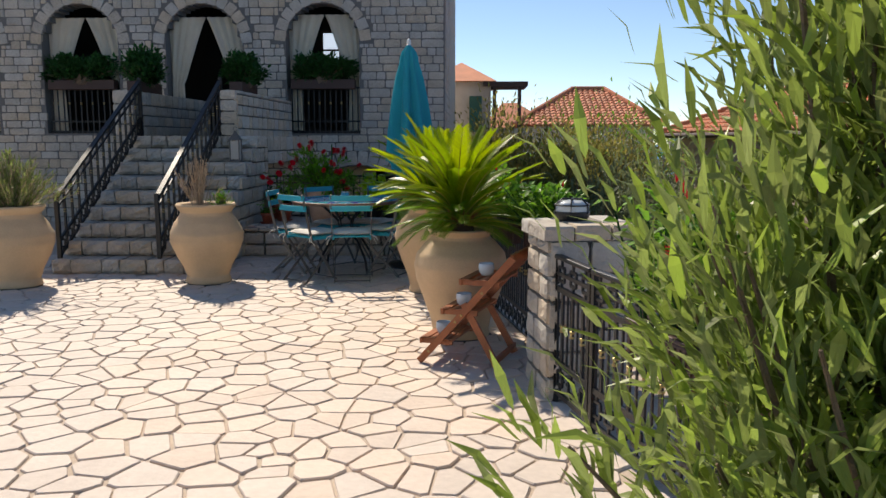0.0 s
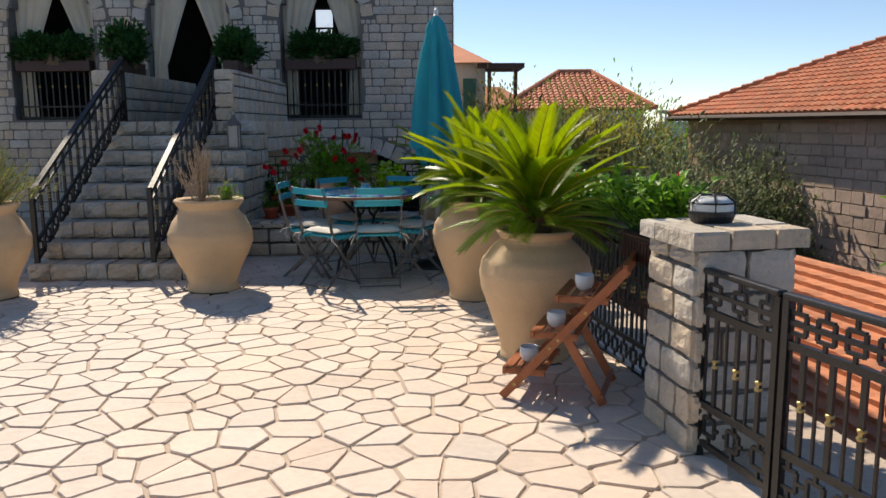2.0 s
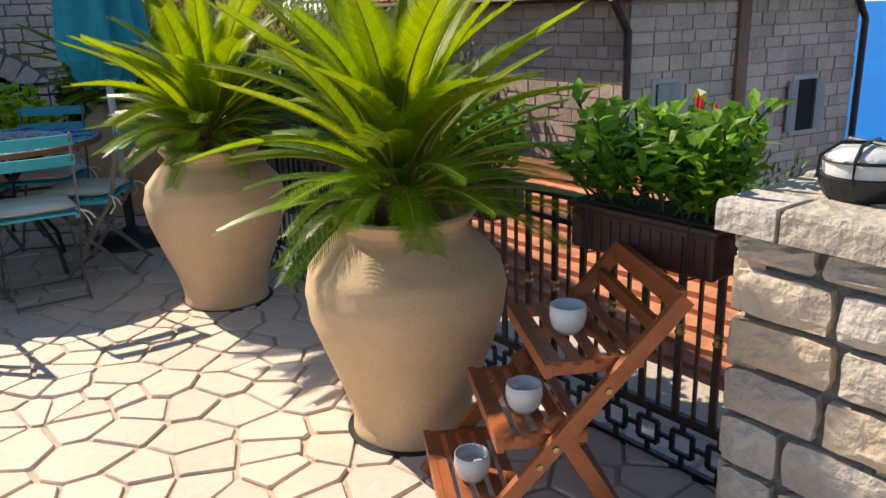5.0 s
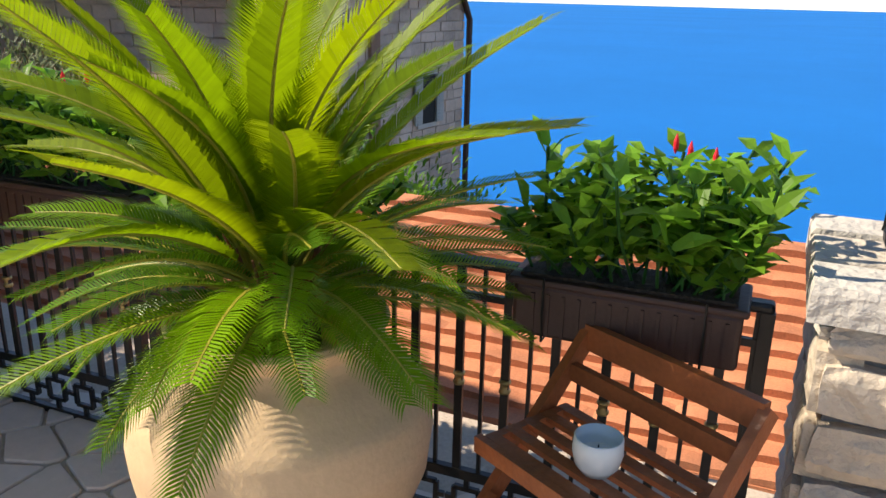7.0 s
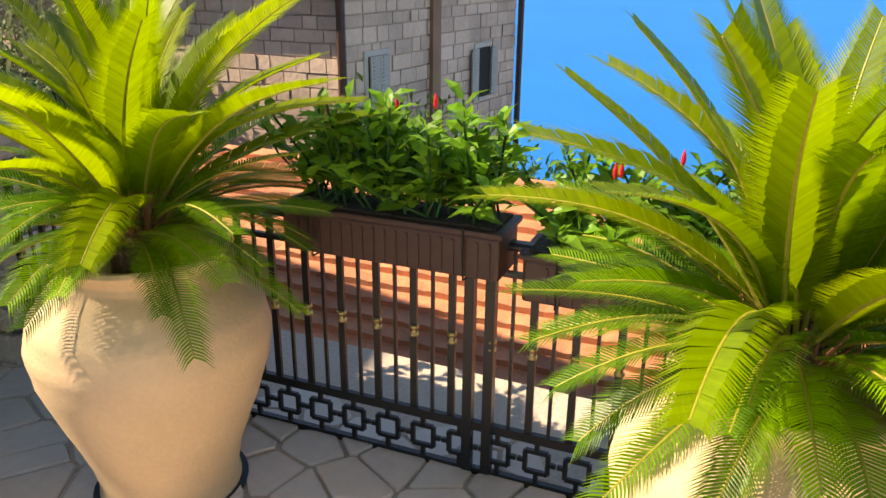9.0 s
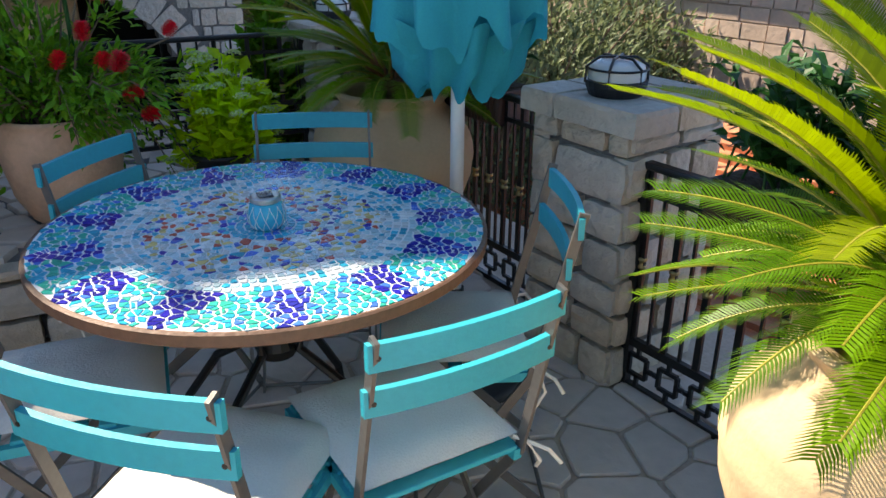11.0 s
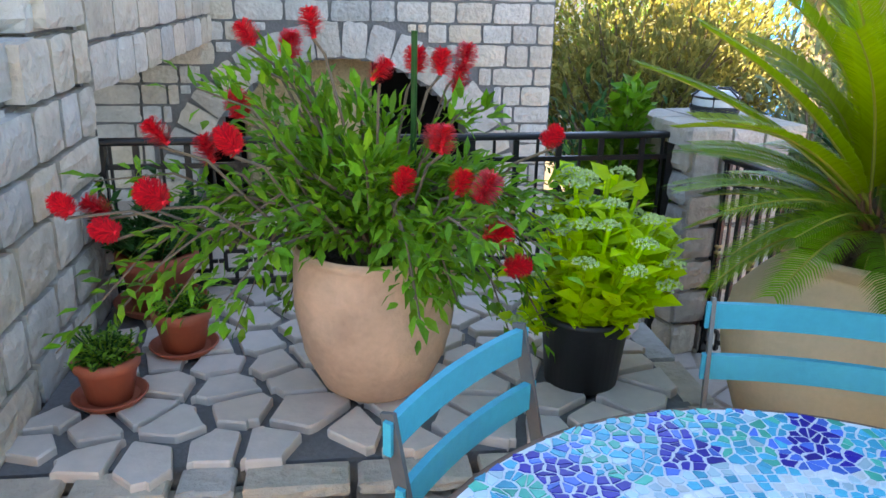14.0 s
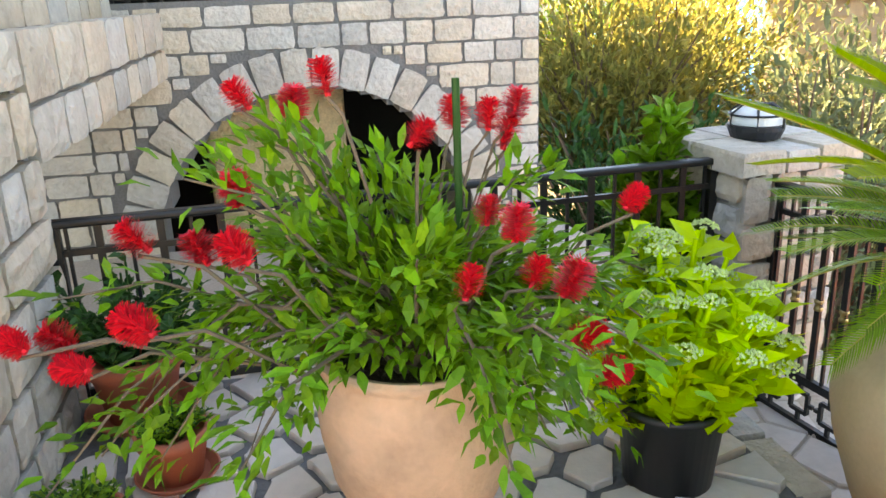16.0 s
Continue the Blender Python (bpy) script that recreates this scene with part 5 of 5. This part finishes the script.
for nm, p, q, r, s in (("roof_slope", A2, B2, R1, R2), ("roof_slope", B2, C2, B2 + d2 * ((C2 - B2).length - inset) + d1 * inset, R1)):
    du = q - p
    L = du.length
    mid = (r + s) / 2
    foot = p + du.normalized() * ((mid - p).dot(du.normalized()))
    dv = Vector((mid.x - foot.x, mid.y - foot.y, RZ - EZ))
    e0, e1 = (s - p).dot(du.normalized()) / L, (r - p).dot(du.normalized()) / L
    acc = Acc()
    tiled(acc, (p.x, p.y, EZ + 0.04), du, dv, int(L / 0.175), 17, 0.036, lambda t, a=e0, b=e1: (a * t, 1 - (1 - b) * t))
    rf = part(nm, acc, TILE, nb, "weathered orange barrel tiles", kind="stuff")
part("roof_core", Acc().put([(A2.x, A2.y, EZ), (B2.x, B2.y, EZ), (C2.x, C2.y, EZ), (D2.x, D2.y, EZ), (R1.x, R1.y, RZ), (R2.x, R2.y, RZ)], [(0, 1, 4, 5), (1, 2, 4), (2, 3, 5, 4), (3, 0, 5), (0, 3, 2, 1)]), TILE, nb)
for p, q in ((B2, R1), (R1, R2), (A2, R2)):
    za, zb = (EZ if p in (B2, A2) else RZ), RZ
    n = 20
    for k in range(n):
        u, v = p.lerp(q, k / n), p.lerp(q, (k + 1.1) / n)
        part("ridge_tile", Acc().tube([(u.x, u.y, za + (zb - za) * k / n + 0.07), (v.x, v.y, za + (zb - za) * (k + 1.1) / n + 0.05)], 0.10, 8, taper=0.8), TILE, nb)
part("gutter", Acc().tube([(A2.x, A2.y, EZ - 0.02), (B2.x, B2.y, EZ - 0.02)], 0.06, 8).tube([(B2.x, B2.y, EZ - 0.02), (C2.x, C2.y, EZ - 0.02)], 0.06, 8), BOX, nb, "dark gutter")
for p in (B - d1 * 0.08 - d2 * 0.08, C + d2 * 0.06 - d1 * 0.1):
    part("downpipe", Acc().tube([(p.x - d2.x * 0.3, p.y - d2.y * 0.3, EZ - 0.05), (p.x, p.y, EZ - 0.5), (p.x, p.y, -6)], 0.06, 8), BOX, nb, "dark downpipe")
for s, z, ww, hh, opened in ((0.75, -0.15, 0.46, 0.76, False), (3.9, -0.35, 0.46, 0.85, True), (4.3, -2.4, 0.5, 0.8, False)):
    c = B + d2 * s - d1 * 0.05
    ang = math.degrees(math.atan2(d2.y, d2.x))
    w = part("window", Acc().box((0, 0, 0), (ww + 0.16, 0.04, hh + 0.16), ch=0.01), PLASTER2, nb, "pale stone window frame", at=pose(c.x, c.y, z, 0, 0, ang))
    # near-black pane, painted as the shade of the room behind
    part("pane", Acc().box((0, -0.025, 0), (ww, 0.01, hh)), ROOM_SHADE, w)
    for sd in (-1, 1):
        sh = Acc().box((0, 0, 0), (ww / 2 - 0.01, 0.03, hh))
        for k in range(14):
            sh.box((0, -0.022, -hh / 2 + (k + 0.5) * hh / 14), (ww / 2 - 0.1, 0.02, 0.02))
        part("shutter", sh, SHUTTER, w, "grey louvred shutter", at=pose(sd * (ww / 4 if not opened else ww * 0.76), -0.055, 0))
pil = B + d2 * 2.28 - d1 * 0.05
part("pilaster", Acc().box((0, 0, -2.1), (0.24, 0.12, 7), pose(pil.x, pil.y, 0, 0, 0, math.degrees(math.atan2(d2.y, d2.x)))), material("brown_pilaster", (0.30, 0.17, 0.11), 0.9, vary=0.2, stain=0.3), nb)
dish = part("satellite_dish", Acc().lathe([(0.001, 0.0), (0.18, 0.02), (0.36, 0.09), (0.37, 0.10), (0.18, 0.035), (0.001, 0.012)], 28, pose(11.0, 13.75, 2.1, 78, 0, 70)).tube([(11.0, 13.85, 1.6), (11.0, 13.85, 2.1)], 0.03, 6), SHUTTER, nb, "grey satellite dish", True)
chm = part("chimney", Acc().box((11.3, 15.2, 2.6), (0.8, 0.8, 1.8), ch=0.02), PLASTER2, nb)
part("chimney_cap", Acc().box((11.3, 15.2, 3.54), (1.0, 1.0, 0.1), ch=0.02), PLASTER2, chm)

# far houses
far = thing("far_house", "distant pale house with a hipped orange tile roof", "house")
part("wall", Acc().box((6.7, 40.5, -1.0), (5.6, 7.6, 5.9)), PLASTER2, far)
fz, fr = 1.95, 3.72
P, Q = Vector((3.3, 36.3, 0)), Vector((9.9, 36.3, 0))
acc = Acc()
tiled(acc, (P.x, P.y, fz + 0.04), Q - P, Vector((0, 4.2, fr - fz)), 26, 14, 0.07, lambda t: (0.46 * t, 1 - 0.30 * t))
part("roof_slope", acc, TILE, far, kind="stuff")
part("roof_core", Acc().put([(3.3, 36.3, fz), (9.9, 36.3, fz), (9.9, 44.7, fz), (3.3, 44.7, fz), (6.35, 40.5, fr), (7.9, 40.5, fr)], [(0, 1, 5, 4), (1, 2, 5), (2, 3, 4, 5), (3, 0, 4), (0, 3, 2, 1)]), TILE, far)
acc = Acc()
for a, b in (((3.3, 36.3, fz + .1), (6.35, 40.5, fr + .1)), ((9.9, 36.3, fz + .1), (7.9, 40.5, fr + .1)), ((6.35, 40.5, fr + .1), (7.9, 40.5, fr + .1))):
    acc.tube([a, b], 0.12, 8)
part("ridge_tiles", acc, TILE, far)
ph = thing("pergola_house", "distant house with green shutters and a timber pergola", "house")
part("wall", Acc().box((1.3, 26.2, 0.9), (1.5, 4.0, 4.2)), PLASTER2, ph)
part("roof", Acc().put([(0.2, 23.9, 3.0), (2.2, 23.9, 3.0), (2.2, 28.4, 3.0), (0.2, 28.4, 3.0), (1.2, 26, 3.7)], [(0, 1, 4), (1, 2, 4), (2, 3, 4), (3, 0, 4), (0, 3, 2, 1)]), TILE, ph)
part("shutter", Acc().box((1.62, 24.16, 2.1), (0.35, 0.06, 1.0), ch=0.01), GREENSH, ph, "dark green shutter")
for x in (2.15, 2.85):
    part("pergola_post", Acc().box((x, 24.1, 2.2), (0.10, 0.10, 1.3)), BOX, ph)
for k in range(5):
    part("pergola_beam", Acc().box((2.45, 24.0 + k * 0.4, 2.92 + 0.001 * k), (1.25, 0.09, 0.13)), BOX, ph)
part("balcony", Acc().box((2.4, 24.9, 1.0), (1.3, 1.8, 1.4)), PLASTER2, ph)
fh = thing("far_roof_house", "distant house with a low orange roof", "house")
part("wall", Acc().box((4.0, 46, -0.5), (3.4, 5, 5.0)), PLASTER2, fh)
part("roof", Acc().put([(2.0, 43, 2.0), (6.0, 43, 2.0), (6.0, 49, 2.0), (2.0, 49, 2.0), (3.2, 46, 3.4), (4.0, 46, 3.4)], [(0, 1, 5, 4), (1, 2, 5), (2, 3, 4, 5), (3, 0, 4)]), TILE, fh)
bal = thing("far_balustrade", "distant stone balustrade on a terrace", "balustrade")
part("rail", Acc().box((13.0, 42, 1.95), (3.0, 0.3, 0.14)), PLASTER2, bal)
part("plinth", Acc().box((13.0, 42, 0.6), (3.0, 0.4, 1.7)), PLASTER2, bal)
for k in range(12):
    part("baluster", Acc().lathe([(0.06, 1.4), (0.09, 1.55), (0.05, 1.75), (0.07, 1.9)], 8, Matrix.Translation((11.7 + k * 0.24, 42, 0))), PLASTER2, bal)
part("urn_post", Acc().box((14.3, 42, 1.9), (0.4, 0.4, 0.9)), PLASTER2, bal)

# low roof and lower terrace under the balustrade
low = thing("low_roof_house", "low building with a faded orange tile roof below the balustrade", "house")
LA = math.atan(0.2)
lm = pose(4.35, 9.8, -1.45, 0, 0, math.degrees(LA))
acc = Acc()
for j in range(13):
    y0, z0 = 0.16 * j, 0.078 * j
    for i in range(62):
        x = -9 + i * 0.26
        vs = []
        for k in range(5):
            b = 0.013 * math.sin(math.pi * k / 4)
            vs += [lm @ Vector((y0, x + 0.26 * k / 4, z0 + b + 0.05)), lm @ Vector((y0 + 0.19, x + 0.26 * k / 4, z0 + 0.062 + b * 0.7))]
        acc.put(vs, [(2 * k, 2 * k + 1, 2 * k + 3, 2 * k + 2) for k in range(4)])
        acc.put([vs[2 * k] for k in range(5)] + [lm @ Vector((y0 + 0.01, x + 0.26, z0 - 0.03)), lm @ Vector((y0 + 0.01, x, z0 - 0.03))], [(0, 1, 2, 3, 4, 5, 6)])
part("tiles", acc, LOWTILE, low, kind="stuff")
part("roof_core", Acc().put([(0, -9, 0), (2.1, -9, 1.02), (2.1, 7.1, 1.02), (0, 7.1, 0), (0.3, -9, -3), (3.5, -9, -3), (3.5, 7.1, -3), (0.3, 7.1, -3)], [(0, 1, 2, 3), (0, 4, 5, 1), (1, 5, 6, 2), (2, 6, 7, 3), (3, 7, 4, 0)], lm), LOWTILE, low)
solid("lower_terrace", "white sunlit lower terrace beneath the balustrade", "terrace floor",
      Acc().put([(-2.35, -9, -0.55), (0.35, -9, -0.55), (0.35, 7.1, -0.55), (-2.35, 7.1, -0.55)], [(0, 1, 2, 3)], lm), WHITEFLOOR, kind="structure")

# ---- vegetation beyond the terrace ----
VEG = [((5.0, 16.5, -1.6), (1.5, 1.4, 1.35), LEAF_O, 7000, "silvery olive tree beyond the balustrade", "olive_tree"),
       ((7.2, 17.3, -2.2), (1.2, 1.2, 1.6), LEAF_O, 6000, "silvery olive tree before the neighbour house", "olive_tree"),
       ((3.0, 18.5, -1.2), (1.5, 1.5, 1.35), LEAF_Y, 7000, "yellow-green shrub behind the house corner", "bush"),
       ((5.0, 22.5, -1.6), (2.3, 1.8, 1.75), LEAF_A, 7000, "sunlit green shrub in the garden below", "bush"),
       ((8.0, 12.4, -3.0), (1.6, 1.8, 1.25), LEAF_A, 7000, "sunlit green shrub in the garden below", "bush"),
       ((9.6, 14.6, -3.4), (1.6, 1.6, 1.5), LEAF_Y, 6000, "yellow-green shrub by the neighbour house", "bush"),
       ((3.6, 15.2, -2.2), (1.2, 1.2, 1.5), LEAF_O, 5000, "silvery olive shrub below the terrace", "bush"),
       ((4.3, 19.6, -1.0), (1.9, 1.5, 1.38), LEAF_Y, 9000, "tall dry yellow-green shrub on the slope", "bush"),
       ((2.6, 22.0, -1.0), (1.8, 1.6, 1.6), LEAF_Y, 6000, "dry yellow-green shrub on the slope", "bush"),
       ((7.6, 28.0, -1.8), (2.6, 2.0, 1.85), LEAF_A, 6000, "green shrubs before the distant roof", "bush"),
       ((2.3, 16.0, -1.6), (0.9, 0.9, 1.2), LEAF_D, 4000, "dark green shrub behind the corner pillar", "bush")]
for k, (b, r, mt, n, lb, nm) in enumerate(VEG):
    shrub(nm, lb, "tree" if nm == "olive_tree" else "bush", b, r, mt, n, 0.15, 0.045, 200 + k, limbs=60, trunk_r=0.05, shell=0.4)

# ---- stones, laid last ----
# house front
hx = [(c[0] - WX0, c[1], c[2] + 0.6, c[3] + 0.6) for c in OPEN]
tests = [arch_gap(a, b, c, d) for a, b, c, d in hx] + [arch_gap(LOWARCH[0] - WX0, LOWARCH[1], LOWARCH[2] + 0.6)]
RINGS = [0.19, 0.19, 0.19, 0.19, 0.24]


def free(x, z, w, h):
    for t, ring in zip(tests, RINGS):
        for a in (-0.42, 0, 0.42):
            for b in (-0.4, 0, 0.4):
                if t(x + a * w, z + b * h, ring if z + b * h > (2.98 + 0.6 if ring < 0.2 else 0.76) else 0.0):
                    return False
    return True


spots = []
for x, z, w, h in courses(HC - WX0, 4.9, 0.135, 0.25, 0.016, free, 3, True):
    spots.append((pose(WX0 + x, HY + 0.012, z - 0.6), w, 0.05, h))
spots.sort(key=lambda s: abs(s[0].translation.x + 0.4) * 0.7 + abs(s[0].translation.z - 1.2))
vous = []
for (cx, half, spring, bottom), ring in zip(OPEN + [LOWARCH], RINGS):
    n = int(math.pi * (half + ring / 2) / 0.17)
    for k in range(n):
        a = math.pi * (k + 0.5) / n
        r = half + ring / 2 + 0.005
        vous.append((pose(cx + r * math.cos(a), HY + 0.008, spring + r * math.sin(a), 0, -math.degrees(a) + 90, 0), math.pi * r / n - 0.016, 0.06, ring - 0.012))
lay(house_wall, vous + spots, 300)
# corner stones on the house side
side = [(pose(HC - 0.012, HY + 0.35 + y, z - 0.6, 0, 0, 90), w, 0.05, h) for y, z, w, h in courses(3.0, 4.9, 0.135, 0.26, 0.016, None, 9)]
lay(house_wall, side, 0)

# stairs: each step is a row of blocks
st = []
rnd = random.Random(8)
for i in range(NST):
    y, x = SY + i * TREAD, SL
    while x < FX - 0.02:
        w = min(rnd.uniform(0.17, 0.33), FX - x)
        if FX - x - w < 0.1:
            w = FX - x
        dep = TREAD + 0.05 if i < NST - 1 else 0.45
        st.append((pose(x + w / 2, y + dep / 2, RISE * (i + 0.5)), w - 0.012, dep, RISE - 0.012))
        x += w
lay(stairs, st, 300)
# stair flank, stepped
fl = []
for y, z, w, h in courses(12.22 - SY, FLOOR_UP, RISE, 0.27, 0.018, lambda y, z, w, h: z + h / 2 < RISE * (int((y - w * 0.45) / TREAD) + 1) + 0.02, 17):
    fl.append((pose(FX - 0.02, SY + y, z, 0, 0, 90), w, 0.09, h))
fl += [(pose(FX - 0.02, 12.22 + y, FLOOR_UP - 0.38 + z, 0, 0, 90), w, 0.09, h) for y, z, w, h in courses(HY - 12.24, 0.38, 0.19, 0.3, 0.018, None, 18)]
lay(stairs, fl, 260)
for k, (ob, xa, xb) in enumerate(zip(parapets, (FX - 0.45, SL - 0.22), (FX - 0.25, SL))):
    L = HY - PY0
    pp = [(pose(xb - 0.012, PY0 + y, FLOOR_UP - 0.36 * (k == 0) + z, 0, 0, 90), w, 0.05, h) for y, z, w, h in courses(L, 0.58 + 0.36 * (k == 0), 0.145, 0.25, 0.018, None, 27 + k)]
    pp += [(pose(xa + 0.1, PY0 + 0.0, FLOOR_UP + z, 0, 0, 0), 0.2, 0.06, h) for y, z, w, h in courses(0.2, 0.58, 0.145, 0.4, 0.018, None, 29 + k)]
    lay(ob, pp, 120)
# raised bed: front, end and top
bs = [(pose(FX + x, BEDY - 0.005, z), w, 0.09, h) for x, z, w, h in courses(BEDR - FX, BEDZ - 0.005, 0.14, 0.25, 0.022, None, 33)]
bs += [(pose(BEDR, BEDY + 0.04 + y, z, 0, 0, 90), w, 0.09, h) for y, z, w, h in courses(BEDE - BEDY - 0.06, BEDZ - 0.005, 0.14, 0.25, 0.022, None, 34)]
lay(bed, bs, 300)


def paving(parent, pts, keep, z, gap, limit, R, order):
    """Irregular flat stones, each a piece of its own near the walk."""
    rnd = random.Random(5)
    polys = [(p, c) for p, c in zip(pts, cells(pts, R)) if len(c) > 2 and keep(p)]
    polys.sort(key=lambda pc: order(pc[0]))
    rest = Acc()
    for i, (p, poly) in enumerate(polys):
        q = shrink(poly, gap, rnd)
        top = z + rnd.uniform(0.008, 0.014)
        if i < limit:
            a = Acc()
            slab(a, [(x - p[0], y - p[1]) for x, y in q], z - 0.02, top)
            o = part("paving_stone", a, PAVE, parent, at=pose(p[0], p[1], 0))
        else:
            slab(rest, q, z - 0.02, top)
    if rest.v:
        part("paving", rest, PAVE, parent, kind="stuff")


bed_pts = poisson(FX - 0.2, BEDR + 0.2, BEDY - 0.2, 12.7, 0.195, 44)
paving(bed, bed_pts, lambda p: FX + 0.08 < p[0] < BEDR - 0.07 and BEDY + 0.06 < p[1] < BEDE - 0.06, BEDZ - 0.006, 0.019, 200, 0.2, lambda p: p[1])
floor_pts = poisson(-6.2, 2.6, 0.6, 12.9, 0.18, 45, 20000)


def on_floor(p):
    x, y = p
    if y > SY - 0.05 and SL - 0.1 < x < FX + 0.06:
        return False
    if y > BEDY - 0.1 and x < BEDR + 0.1:
        return False
    edge = max(rail_x(y), 1.41 - 0.17 * (y - 10.47)) + 0.12 if y > 5.9 else 2.0 + (5.9 - y) * 0.28
    return x < edge and y < 12.75


paving(floor, floor_pts, on_floor, 0.0, 0.009, 300, 0.3, lambda p: math.hypot(p[0] - 0.7, (p[1] - 7.0) * 0.6))
